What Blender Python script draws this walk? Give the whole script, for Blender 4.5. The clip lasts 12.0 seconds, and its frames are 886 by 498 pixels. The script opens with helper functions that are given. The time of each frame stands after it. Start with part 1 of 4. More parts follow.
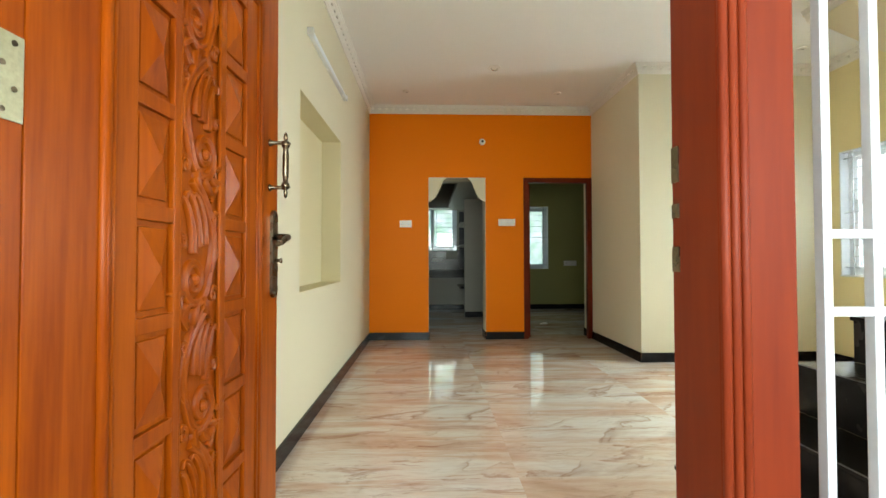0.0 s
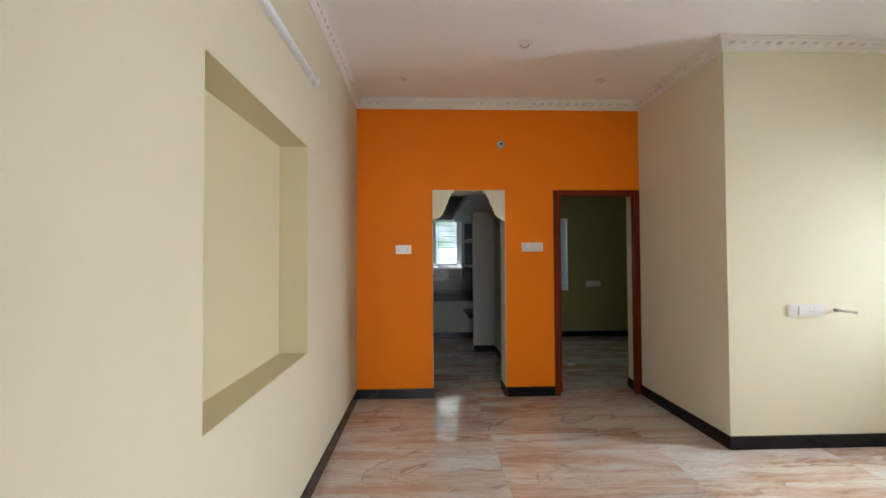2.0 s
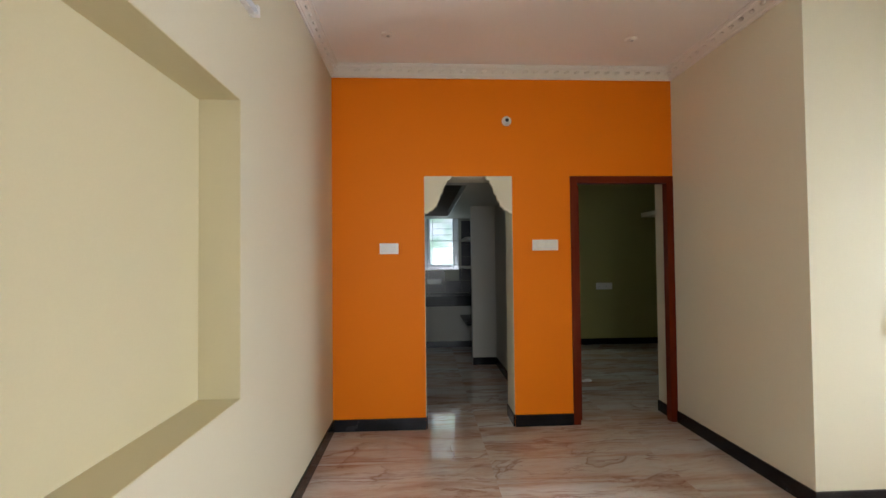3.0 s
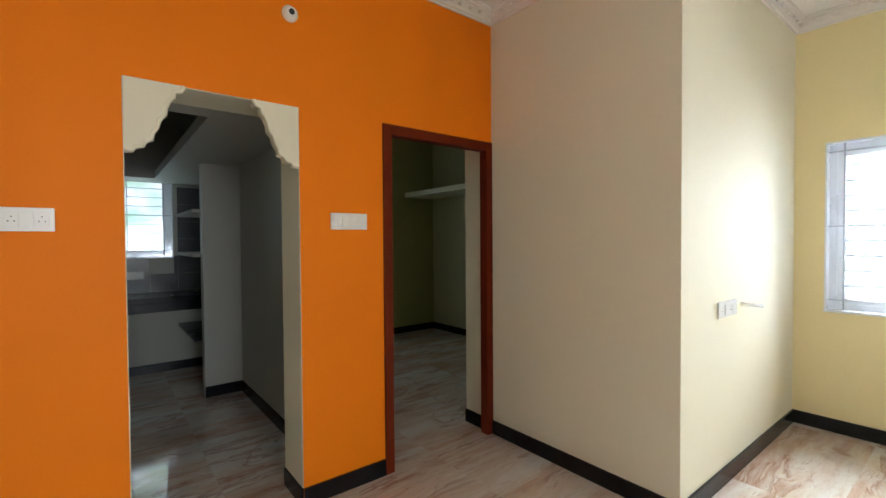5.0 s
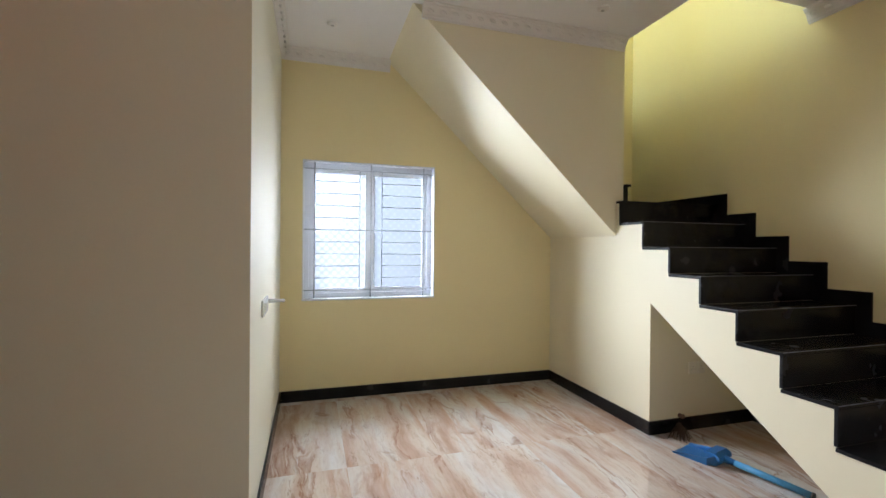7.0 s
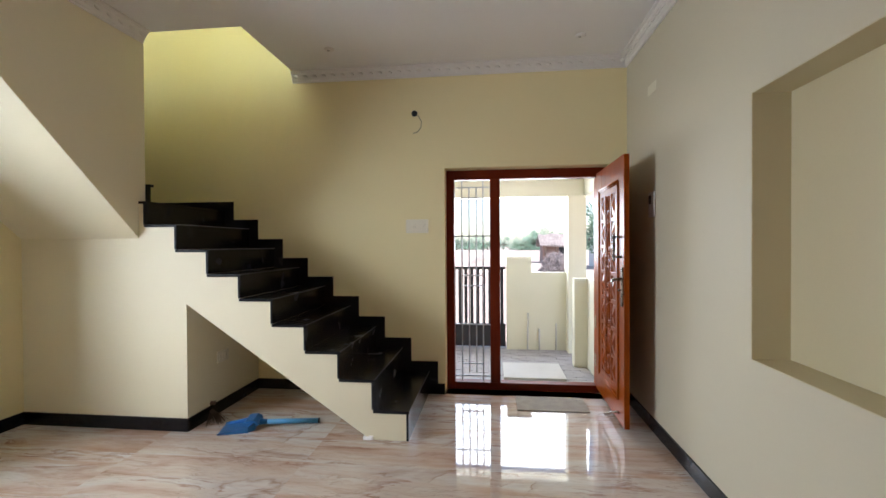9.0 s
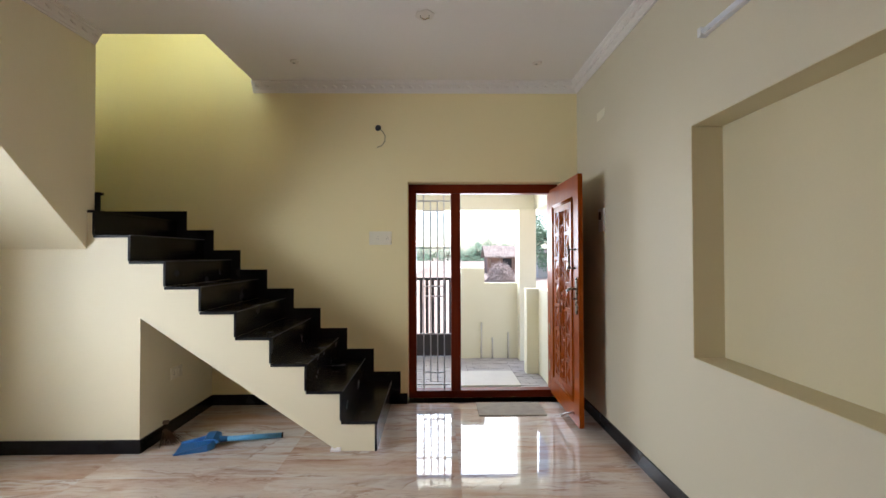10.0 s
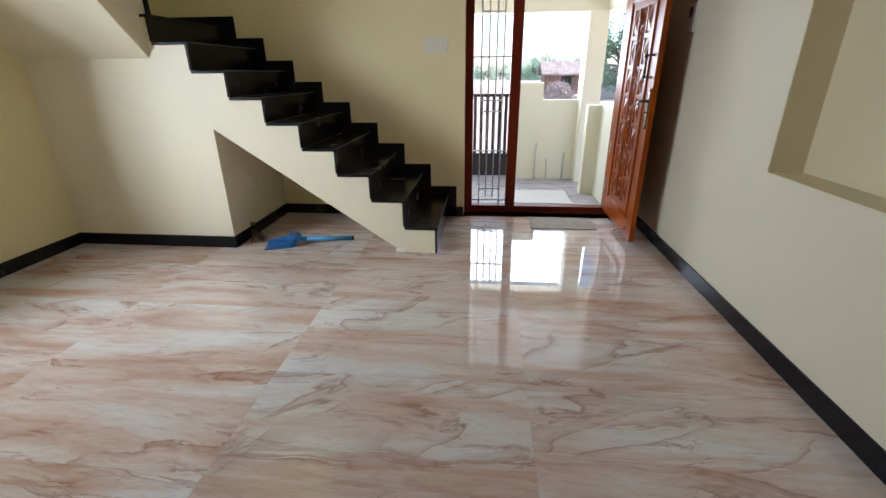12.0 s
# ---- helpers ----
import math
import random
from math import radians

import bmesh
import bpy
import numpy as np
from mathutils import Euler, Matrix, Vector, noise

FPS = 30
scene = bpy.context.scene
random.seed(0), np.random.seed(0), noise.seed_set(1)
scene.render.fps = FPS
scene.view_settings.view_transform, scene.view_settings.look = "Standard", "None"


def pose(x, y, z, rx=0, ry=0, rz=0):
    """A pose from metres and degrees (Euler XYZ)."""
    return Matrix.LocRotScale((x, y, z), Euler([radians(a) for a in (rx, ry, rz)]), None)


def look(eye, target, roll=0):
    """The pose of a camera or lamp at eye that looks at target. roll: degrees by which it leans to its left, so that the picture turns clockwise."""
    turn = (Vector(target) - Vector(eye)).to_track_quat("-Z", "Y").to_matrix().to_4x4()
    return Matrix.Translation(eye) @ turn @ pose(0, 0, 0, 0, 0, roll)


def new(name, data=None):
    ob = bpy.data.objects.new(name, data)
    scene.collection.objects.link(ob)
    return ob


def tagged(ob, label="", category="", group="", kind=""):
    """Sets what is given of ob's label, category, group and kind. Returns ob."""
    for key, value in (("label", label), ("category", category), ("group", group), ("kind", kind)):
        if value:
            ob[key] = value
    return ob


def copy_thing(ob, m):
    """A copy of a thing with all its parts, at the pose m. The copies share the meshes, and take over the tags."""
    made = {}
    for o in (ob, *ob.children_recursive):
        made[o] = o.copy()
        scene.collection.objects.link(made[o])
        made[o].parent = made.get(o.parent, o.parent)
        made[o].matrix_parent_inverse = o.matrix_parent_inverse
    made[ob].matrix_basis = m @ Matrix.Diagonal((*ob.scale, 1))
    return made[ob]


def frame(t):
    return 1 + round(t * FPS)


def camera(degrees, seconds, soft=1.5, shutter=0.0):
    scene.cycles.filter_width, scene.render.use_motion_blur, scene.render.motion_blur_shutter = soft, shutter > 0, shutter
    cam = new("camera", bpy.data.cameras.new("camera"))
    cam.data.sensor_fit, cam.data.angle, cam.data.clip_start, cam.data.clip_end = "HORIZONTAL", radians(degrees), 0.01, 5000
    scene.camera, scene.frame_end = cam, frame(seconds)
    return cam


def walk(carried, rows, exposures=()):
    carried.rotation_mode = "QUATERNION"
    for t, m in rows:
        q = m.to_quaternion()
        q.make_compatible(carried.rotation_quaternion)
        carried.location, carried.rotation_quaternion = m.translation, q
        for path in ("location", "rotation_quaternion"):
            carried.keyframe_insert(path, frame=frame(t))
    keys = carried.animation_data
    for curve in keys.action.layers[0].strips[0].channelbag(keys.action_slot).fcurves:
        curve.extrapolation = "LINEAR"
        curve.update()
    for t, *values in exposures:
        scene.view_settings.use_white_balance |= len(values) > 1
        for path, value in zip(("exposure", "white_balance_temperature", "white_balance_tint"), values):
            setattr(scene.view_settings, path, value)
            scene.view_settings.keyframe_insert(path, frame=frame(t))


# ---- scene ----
cam = camera(90.9, 12.0)
PATH = [
    (0, (0.046, 0.001, 1.07), (0.112, 1.999, 1.111), -0.1),
    (0.5, (0.024, 0.359, 1.172), (0.091, 2.357, 1.222), -0.3),
    (1, (0.015, 0.685, 1.331), (0.086, 2.683, 1.382), -0.3),
    (1.5, (0.007, 0.929, 1.394), (0.081, 2.927, 1.442), -0.3),
    (2, (-0.026, 1.242, 1.418), (0.053, 3.24, 1.464), -0.3),
    (2.5, (0.004, 1.604, 1.412), (0.091, 3.601, 1.455), -0.3),
    (2.7, (0.021, 1.78, 1.419), (0.11, 3.777, 1.466), -0.4),
    (4.5, (-0.08, 3.13, 1.437), (0.659, 4.989, 1.399), -0.9),
    (5, (-0.043, 3.447, 1.429), (1.196, 5.016, 1.387), -0.4),
    (5.5, (0.048, 3.662, 1.419), (1.699, 4.789, 1.371), -0.2),
    (6, (0.151, 3.856, 1.435), (2.064, 4.437, 1.386), 0.2),
    (6.5, (0.194, 4.016, 1.425), (2.194, 4.022, 1.392), 0.3),
    (7, (0.154, 4.159, 1.363), (2.068, 3.578, 1.354), 0.5),
    (7.5, (0.157, 4.322, 1.367), (1.808, 3.193, 1.362), 0.2),
    (7.7, (0.183, 4.372, 1.389), (1.696, 3.063, 1.376), 0.2),
    (9.3, (0.534, 4.897, 1.406), (0.577, 2.898, 1.396), -0.2),
    (9.5, (0.575, 4.923, 1.399), (0.566, 2.923, 1.407), -0.1),
    (10, (0.632, 4.953, 1.413), (0.602, 2.953, 1.441), -0.2),
    (10.5, (0.652, 4.957, 1.418), (0.723, 2.958, 1.45), -0.3),
    (11, (0.662, 4.952, 1.418), (0.811, 2.958, 1.442), -0.3),
    (11.5, (0.664, 4.964, 1.4), (0.854, 2.986, 1.173), -0.6),
    (12, (0.699, 5.007, 1.34), (0.882, 3.16, 0.595), -0.5),
]
EXPOSURES = [(0, 2.8, 6900, 0), (1.0, 2.6, 6450, 10), (2.7, 2.65, 6500, 13), (4.5, 3.2, 6350, 12), (5.0, 2.98, 6300, 11), (5.5, 2.82, 6250, 12),
             (6.5, 2.3, 6100, 13), (7.5, 2.2, 6100, 14), (9.5, 1.95, 6300, 14), (10.5, 2.02, 6350, 15), (12, 1.95, 6000, 13)]
walk(cam, [(t, look(eye, target, roll)) for t, eye, target, roll in PATH], EXPOSURES)

# ---- world, sun, large lights, exposure ----
world = bpy.data.worlds.new("world")
scene.world = world
world.use_nodes = True
wn = world.node_tree
sky = wn.nodes.new("ShaderNodeTexSky")
sky.sky_type = "NISHITA"
sky.sun_disc = False
SUN_EL, SUN_AZ = radians(58), radians(292)
sky.sun_elevation, sky.sun_rotation = SUN_EL, SUN_AZ
sky.dust_density = 1.2
wn.links.new(sky.outputs[0], wn.nodes["Background"].inputs[0])
wn.nodes["Background"].inputs[1].default_value = 0.11
sun = new("sun", bpy.data.lights.new("sun", "SUN"))
sun.data.energy, sun.data.angle, sun.data.color = 2.4, radians(2.0), (1.0, 0.97, 0.94)
sdir = Vector((math.sin(SUN_AZ) * math.cos(SUN_EL), math.cos(SUN_AZ) * math.cos(SUN_EL), math.sin(SUN_EL)))
sun.matrix_world = look(sdir * 30, (0, 0, 0))


def daylight(name, eye, target, w, h, power, color=(0.88, 0.945, 1.0), spread=180.0):
    """The sky's light coming in through an opening."""
    lamp = new(name, bpy.data.lights.new(name, "AREA"))
    lamp.data.shape, lamp.data.size, lamp.data.size_y = "RECTANGLE", w, h
    lamp.data.energy, lamp.data.color, lamp.data.spread = power, color, radians(spread)
    lamp.matrix_world = look(eye, target)
    return lamp


daylight("daylight_nook_window", (5.25, 4.3, 1.98), (0.0, 2.9, 1.45), 2.0, 1.8, 122)
daylight("daylight_kitchen_window", (0.13, 9.96, 1.74), (0.13, 0, 1.74), 1.0, 0.92, 0.25)
daylight("daylight_bedroom_window", (2.03, 9.31, 1.49), (2.03, 0, 1.49), 0.95, 1.2, 0.6)
daylight("daylight_upper_door", (3.25, 5.24, 4.25), (3.25, 0, 4.25), 1.6, 2.0, 24, (0.80, 0.97, 0.76))

daylight("daylight_porch", (0.4, -2.02, 1.6), (0.4, 5, 2.4), 2.8, 1.0, 26)

# ---- materials ----


def nodes_of(name):
    m = bpy.data.materials.new(name)
    m.use_nodes = True
    nt = m.node_tree
    return m, nt, nt.nodes["Principled BSDF"]


def put(nt, kind, **sets):
    n = nt.nodes.new(kind)
    for k, v in sets.items():
        n.inputs[k].default_value = v
    return n


def ramp(nt, stops):
    r = nt.nodes.new("ShaderNodeValToRGB")
    e = r.color_ramp.elements
    while len(e) < len(stops):
        e.new(0.5)
    for el, (p, c) in zip(e, stops):
        el.position, el.color = p, (*c, 1) if len(c) == 3 else c
    return r


def varied(name, color, rough=0.5, metal=0.0, amount=0.08, scale=3.0, fine=60.0, bump=0.05, rough_var=0.1, spec=0.5, coat=0.0, stretch=(1, 1, 1), depth=0.002):
    """A surface with slow and fine variation of its colour and gloss, and a fine relief."""
    m, nt, b = nodes_of(name)
    tc = nt.nodes.new("ShaderNodeTexCoord")
    mp = nt.nodes.new("ShaderNodeMapping")
    mp.inputs["Scale"].default_value = stretch
    nt.links.new(tc.outputs["Object"], mp.inputs[0])
    n1, n2 = put(nt, "ShaderNodeTexNoise", Scale=scale, Detail=4.0), put(nt, "ShaderNodeTexNoise", Scale=fine, Detail=5.0)
    for n in (n1, n2):
        nt.links.new(mp.outputs[0], n.inputs["Vector"])
    mid = nt.nodes.new("ShaderNodeMix")
    mid.inputs[0].default_value = 0.4
    nt.links.new(n1.outputs[0], mid.inputs[2])
    nt.links.new(n2.outputs[0], mid.inputs[3])
    lo = tuple(max(0.0, c * (1 - amount)) for c in color)
    hi = tuple(min(1.0, c * (1 + amount)) for c in color)
    r = ramp(nt, [(0.3, lo), (0.7, hi)])
    nt.links.new(mid.outputs[0], r.inputs[0])
    nt.links.new(r.outputs[0], b.inputs["Base Color"])
    mr = put(nt, "ShaderNodeMapRange")
    mr.inputs[3].default_value, mr.inputs[4].default_value = max(0.02, rough - rough_var), min(1.0, rough + rough_var)
    nt.links.new(n1.outputs[0], mr.inputs[0])
    nt.links.new(mr.outputs[0], b.inputs["Roughness"])
    b.inputs["Metallic"].default_value = metal
    b.inputs["Specular IOR Level"].default_value = spec
    b.inputs["Coat Weight"].default_value = coat
    if bump:
        bp = put(nt, "ShaderNodeBump", Strength=bump, Distance=depth)
        nt.links.new(n2.outputs[0], bp.inputs["Height"])
        nt.links.new(bp.outputs[0], b.inputs["Normal"])
    return m


def wood_material(name, dark, light, rough=0.42, along="z"):
    m, nt, b = nodes_of(name)
    tc = nt.nodes.new("ShaderNodeTexCoord")
    mp = nt.nodes.new("ShaderNodeMapping")
    mp.inputs["Scale"].default_value = {"z": (14, 14, 0.9), "x": (0.9, 14, 14), "y": (14, 0.9, 14)}[along]
    nt.links.new(tc.outputs["Object"], mp.inputs[0])
    g = put(nt, "ShaderNodeTexNoise", Scale=1.6, Detail=7.0, Distortion=1.2)
    f = put(nt, "ShaderNodeTexNoise", Scale=9.0, Detail=4.0)
    s = put(nt, "ShaderNodeTexNoise", Scale=2.2, Detail=2.0)
    nt.links.new(mp.outputs[0], g.inputs["Vector"])
    nt.links.new(mp.outputs[0], f.inputs["Vector"])
    nt.links.new(tc.outputs["Object"], s.inputs["Vector"])
    a = nt.nodes.new("ShaderNodeMix")
    a.inputs[0].default_value = 0.35
    nt.links.new(g.outputs[0], a.inputs[2])
    nt.links.new(f.outputs[0], a.inputs[3])
    c = nt.nodes.new("ShaderNodeMix")
    c.inputs[0].default_value = 0.35
    nt.links.new(a.outputs[0], c.inputs[2])
    nt.links.new(s.outputs[0], c.inputs[3])
    r = ramp(nt, [(0.3, dark), (0.68, light)])
    nt.links.new(c.outputs[0], r.inputs[0])
    nt.links.new(r.outputs[0], b.inputs["Base Color"])
    b.inputs["Roughness"].default_value = rough
    b.inputs["Specular IOR Level"].default_value = 0.13
    bp = put(nt, "ShaderNodeBump", Strength=0.06, Distance=0.001)
    nt.links.new(a.outputs[0], bp.inputs["Height"])
    nt.links.new(bp.outputs[0], b.inputs["Normal"])
    return m


def tile_material(name, tint=1.0):
    """Polished vitrified tile: cream and peach bands with rust veins that run along x, each tile from its own place in the print."""
    m, nt, b = nodes_of(name)
    tc = nt.nodes.new("ShaderNodeTexCoord")
    info = nt.nodes.new("ShaderNodeObjectInfo")
    off = nt.nodes.new("ShaderNodeVectorMath")
    off.operation = "MULTIPLY_ADD"
    comb = nt.nodes.new("ShaderNodeCombineXYZ")
    for k in range(3):
        nt.links.new(info.outputs["Random"], comb.inputs[k])
    nt.links.new(comb.outputs[0], off.inputs[0])
    off.inputs[1].default_value = (17.0, 29.0, 41.0)
    nt.links.new(tc.outputs["Object"], off.inputs[2])
    warp = put(nt, "ShaderNodeTexNoise", Scale=2.3, Detail=3.0)
    nt.links.new(off.outputs[0], warp.inputs["Vector"])
    wv = nt.nodes.new("ShaderNodeVectorMath")
    wv.operation = "MULTIPLY_ADD"
    nt.links.new(warp.outputs["Color"], wv.inputs[0])
    wv.inputs[1].default_value = (0.30, 0.13, 0.0)
    nt.links.new(off.outputs[0], wv.inputs[2])
    mp = nt.nodes.new("ShaderNodeMapping")
    mp.inputs["Scale"].default_value = (0.62, 3.0, 1.0)
    mp.inputs["Rotation"].default_value = (0, 0, 0.12)
    nt.links.new(wv.outputs[0], mp.inputs[0])
    n1 = put(nt, "ShaderNodeTexNoise", Scale=1.25, Detail=9.0, Roughness=0.58, Distortion=0.45)
    n2 = put(nt, "ShaderNodeTexNoise", Scale=1.0, Detail=7.0, Roughness=0.6, Distortion=1.0)
    n3 = put(nt, "ShaderNodeTexNoise", Scale=2.2, Detail=6.0, Roughness=0.65)
    for n in (n1, n2, n3):
        nt.links.new(mp.outputs[0], n.inputs["Vector"])
    base = ramp(nt, [(0.30, (0.47, 0.315, 0.235)), (0.40, (0.58, 0.445, 0.365)), (0.48, (0.64, 0.545, 0.475)), (0.55, (0.67, 0.63, 0.59)), (0.68, (0.70, 0.70, 0.695))])
    nt.links.new(n1.outputs[0], base.inputs[0])
    mpb = nt.nodes.new("ShaderNodeMapping")
    mpb.inputs["Scale"].default_value = (0.45, 5.2, 1.0)
    mpb.inputs["Rotation"].default_value = (0, 0, 0.04)
    nt.links.new(off.outputs[0], mpb.inputs[0])
    nb = put(nt, "ShaderNodeTexNoise", Scale=1.0, Detail=6.0, Roughness=0.55, Distortion=0.25)
    nt.links.new(mpb.outputs[0], nb.inputs["Vector"])
    band = ramp(nt, [(0.50, (0, 0, 0)), (0.56, (0.20, 0.20, 0.20)), (0.62, (0.50, 0.50, 0.50)), (0.645, (0.08, 0.08, 0.08)), (0.75, (0.25, 0.25, 0.25))])
    nt.links.new(nb.outputs[0], band.inputs[0])
    banded = nt.nodes.new("ShaderNodeMix")
    banded.data_type = "RGBA"
    nt.links.new(band.outputs[0], banded.inputs[0])
    nt.links.new(base.outputs[0], banded.inputs[6])
    banded.inputs[7].default_value = (0.50, 0.285, 0.175, 1)
    vein = ramp(nt, [(0.485, (0, 0, 0)), (0.497, (1, 1, 1)), (0.502, (0.6, 0.6, 0.6)), (0.56, (0, 0, 0))])
    nt.links.new(n2.outputs[0], vein.inputs[0])
    gate = ramp(nt, [(0.48, (0, 0, 0)), (0.56, (1, 1, 1))])
    nt.links.new(n3.outputs[0], gate.inputs[0])
    mul = nt.nodes.new("ShaderNodeMath")
    mul.operation = "MULTIPLY"
    nt.links.new(vein.outputs[0], mul.inputs[0])
    nt.links.new(gate.outputs[0], mul.inputs[1])
    mul2 = nt.nodes.new("ShaderNodeMath")
    mul2.operation = "MULTIPLY"
    mul2.inputs[1].default_value = 0.75
    nt.links.new(mul.outputs[0], mul2.inputs[0])
    mix = nt.nodes.new("ShaderNodeMix")
    mix.data_type = "RGBA"
    nt.links.new(mul2.outputs[0], mix.inputs[0])
    nt.links.new(banded.outputs[2], mix.inputs[6])
    mix.inputs[7].default_value = (0.27, 0.095, 0.04, 1)
    n4 = put(nt, "ShaderNodeTexNoise", Scale=2.1, Detail=8.0, Roughness=0.6, Distortion=1.0)
    nt.links.new(mp.outputs[0], n4.inputs["Vector"])
    fine_vein = ramp(nt, [(0.490, (0, 0, 0)), (0.499, (1, 1, 1)), (0.508, (0, 0, 0))])
    nt.links.new(n4.outputs[0], fine_vein.inputs[0])
    gate2 = ramp(nt, [(0.50, (0, 0, 0)), (0.60, (0.75, 0.75, 0.75))])
    nt.links.new(warp.outputs[0], gate2.inputs[0])
    mul3 = nt.nodes.new("ShaderNodeMath")
    mul3.operation = "MULTIPLY"
    nt.links.new(fine_vein.outputs[0], mul3.inputs[0])
    nt.links.new(gate2.outputs[0], mul3.inputs[1])
    mix2 = nt.nodes.new("ShaderNodeMix")
    mix2.data_type = "RGBA"
    nt.links.new(mul3.outputs[0], mix2.inputs[0])
    nt.links.new(mix.outputs[2], mix2.inputs[6])
    mix2.inputs[7].default_value = (0.30, 0.19, 0.13, 1)
    # thin outlines round the peach lenses of the print, and specks
    edge = ramp(nt, [(0.452, (0, 0, 0)), (0.461, (1, 1, 1)), (0.464, (0.45, 0.45, 0.45)), (0.50, (0, 0, 0))])
    n5 = put(nt, "ShaderNodeTexNoise", Scale=0.55, Detail=6.0, Roughness=0.5, Distortion=0.8)
    nt.links.new(wv.outputs[0], n5.inputs["Vector"])
    mp5 = nt.nodes.new("ShaderNodeMapping")
    mp5.vector_type = "TEXTURE"
    mp5.inputs["Rotation"].default_value = (0, 0, 0.55)
    mp5.inputs["Scale"].default_value = (1.0, 0.42, 1.0)
    nt.links.new(wv.outputs[0], mp5.inputs[0])
    nt.links.new(mp5.outputs[0], n5.inputs["Vector"])
    nt.links.new(n5.outputs[0], edge.inputs[0])
    gate3 = ramp(nt, [(0.47, (0, 0, 0)), (0.56, (0.8, 0.8, 0.8))])
    nt.links.new(n1.outputs[0], gate3.inputs[0])
    inv = nt.nodes.new("ShaderNodeMath")
    inv.operation = "MULTIPLY"
    nt.links.new(edge.outputs[0], inv.inputs[0])
    nt.links.new(gate3.outputs[0], inv.inputs[1])
    mix3 = nt.nodes.new("ShaderNodeMix")
    mix3.data_type = "RGBA"
    nt.links.new(inv.outputs[0], mix3.inputs[0])
    nt.links.new(mix2.outputs[2], mix3.inputs[6])
    mix3.inputs[7].default_value = (0.33, 0.19, 0.12, 1)
    grain = put(nt, "ShaderNodeTexNoise", Scale=16.0, Detail=8.0, Roughness=0.7, Distortion=0.6)
    nt.links.new(mp.outputs[0], grain.inputs["Vector"])
    mottle = ramp(nt, [(0.32, (0.80, 0.76, 0.72)), (0.50, (0.98, 0.97, 0.96)), (0.66, (1.0, 1.0, 1.0))])
    nt.links.new(grain.outputs[0], mottle.inputs[0])
    fin = nt.nodes.new("ShaderNodeMix")
    fin.data_type, fin.blend_type = "RGBA", "MULTIPLY"
    fin.inputs[0].default_value = 0.8
    nt.links.new(mix3.outputs[2], fin.inputs[6])
    nt.links.new(mottle.outputs[0], fin.inputs[7])
    nt.links.new(fin.outputs[2], b.inputs["Base Color"])
    smear = put(nt, "ShaderNodeTexNoise", Scale=1.7, Detail=4.0)
    nt.links.new(off.outputs[0], smear.inputs["Vector"])
    mr = put(nt, "ShaderNodeMapRange")
    mr.inputs[3].default_value, mr.inputs[4].default_value = 0.012, 0.045
    nt.links.new(smear.outputs[0], mr.inputs[0])
    nt.links.new(mr.outputs[0], b.inputs["Roughness"])
    b.inputs["Specular IOR Level"].default_value = 0.6
    bp = put(nt, "ShaderNodeBump", Strength=0.005, Distance=0.004)
    nt.links.new(warp.outputs[0], bp.inputs["Height"])
    nt.links.new(bp.outputs[0], b.inputs["Normal"])
    return m


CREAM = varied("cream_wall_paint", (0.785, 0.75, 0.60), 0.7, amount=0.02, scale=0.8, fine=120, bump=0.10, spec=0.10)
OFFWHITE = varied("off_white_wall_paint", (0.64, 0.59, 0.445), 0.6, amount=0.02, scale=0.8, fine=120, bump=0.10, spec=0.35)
NICHEPAINT = varied("pale_yellow_niche_paint", (0.64, 0.57, 0.372), 0.55, amount=0.02, scale=0.8, fine=120, bump=0.10, spec=0.35)
YELLOW = varied("pale_yellow_wall_paint", (0.88, 0.775, 0.46), 0.65, amount=0.025, scale=0.8, fine=120, bump=0.10, spec=0.15)
STAIRPAINT = varied("cream_yellow_stair_paint", (0.84, 0.775, 0.57), 0.5, amount=0.02, scale=0.8, fine=120, bump=0.10, spec=0.35)
OUTPAINT = varied("pale_outside_paint", (0.70, 0.68, 0.55), 0.7, amount=0.05, scale=1.2, fine=80, bump=0.12, spec=0.3)
ORANGE = varied("orange_wall_paint", (0.90, 0.222, 0.003), 0.55, amount=0.03, scale=0.9, fine=120, bump=0.10, spec=0.18)
PALEOLIVE = varied("pale_olive_wall_paint", (0.56, 0.54, 0.36), 0.55, amount=0.03, scale=0.8, fine=120, bump=0.08)
OLIVE = varied("olive_wall_paint", (0.33, 0.32, 0.12), 0.55, amount=0.03, scale=0.8, fine=120, bump=0.08)
GREYWALL = varied("grey_white_wall_paint", (0.44, 0.44, 0.395), 0.55, amount=0.03, scale=0.8, fine=120, bump=0.08)
WHITE = varied("white_ceiling_paint", (0.89, 0.875, 0.86), 0.7, amount=0.02, scale=0.7, fine=90, bump=0.08)
CORNICE = varied("white_plaster_cornice", (0.82, 0.79, 0.75), 0.6, amount=0.02, scale=2, fine=80, bump=0.05)
GRANITE = varied("black_polished_granite", (0.010, 0.010, 0.012), 0.24, amount=0.6, scale=6, fine=260, bump=0.0, rough_var=0.10, spec=0.24)
WORNEDGE = varied("worn_granite_edge", (0.13, 0.13, 0.14), 0.35, amount=0.6, scale=30, fine=150, bump=0.0, rough_var=0.1)
DARKTILE = varied("dark_grey_wall_tile", (0.10, 0.10, 0.115), 0.2, amount=0.2, scale=6, fine=60, bump=0.01)
TEAK = wood_material("varnished_teak", (0.15, 0.018, 0.0015), (0.37, 0.080, 0.003), 0.34)
FRAMEWOOD = wood_material("red_brown_frame_wood", (0.11, 0.012, 0.004), (0.17, 0.024, 0.006), 0.4)
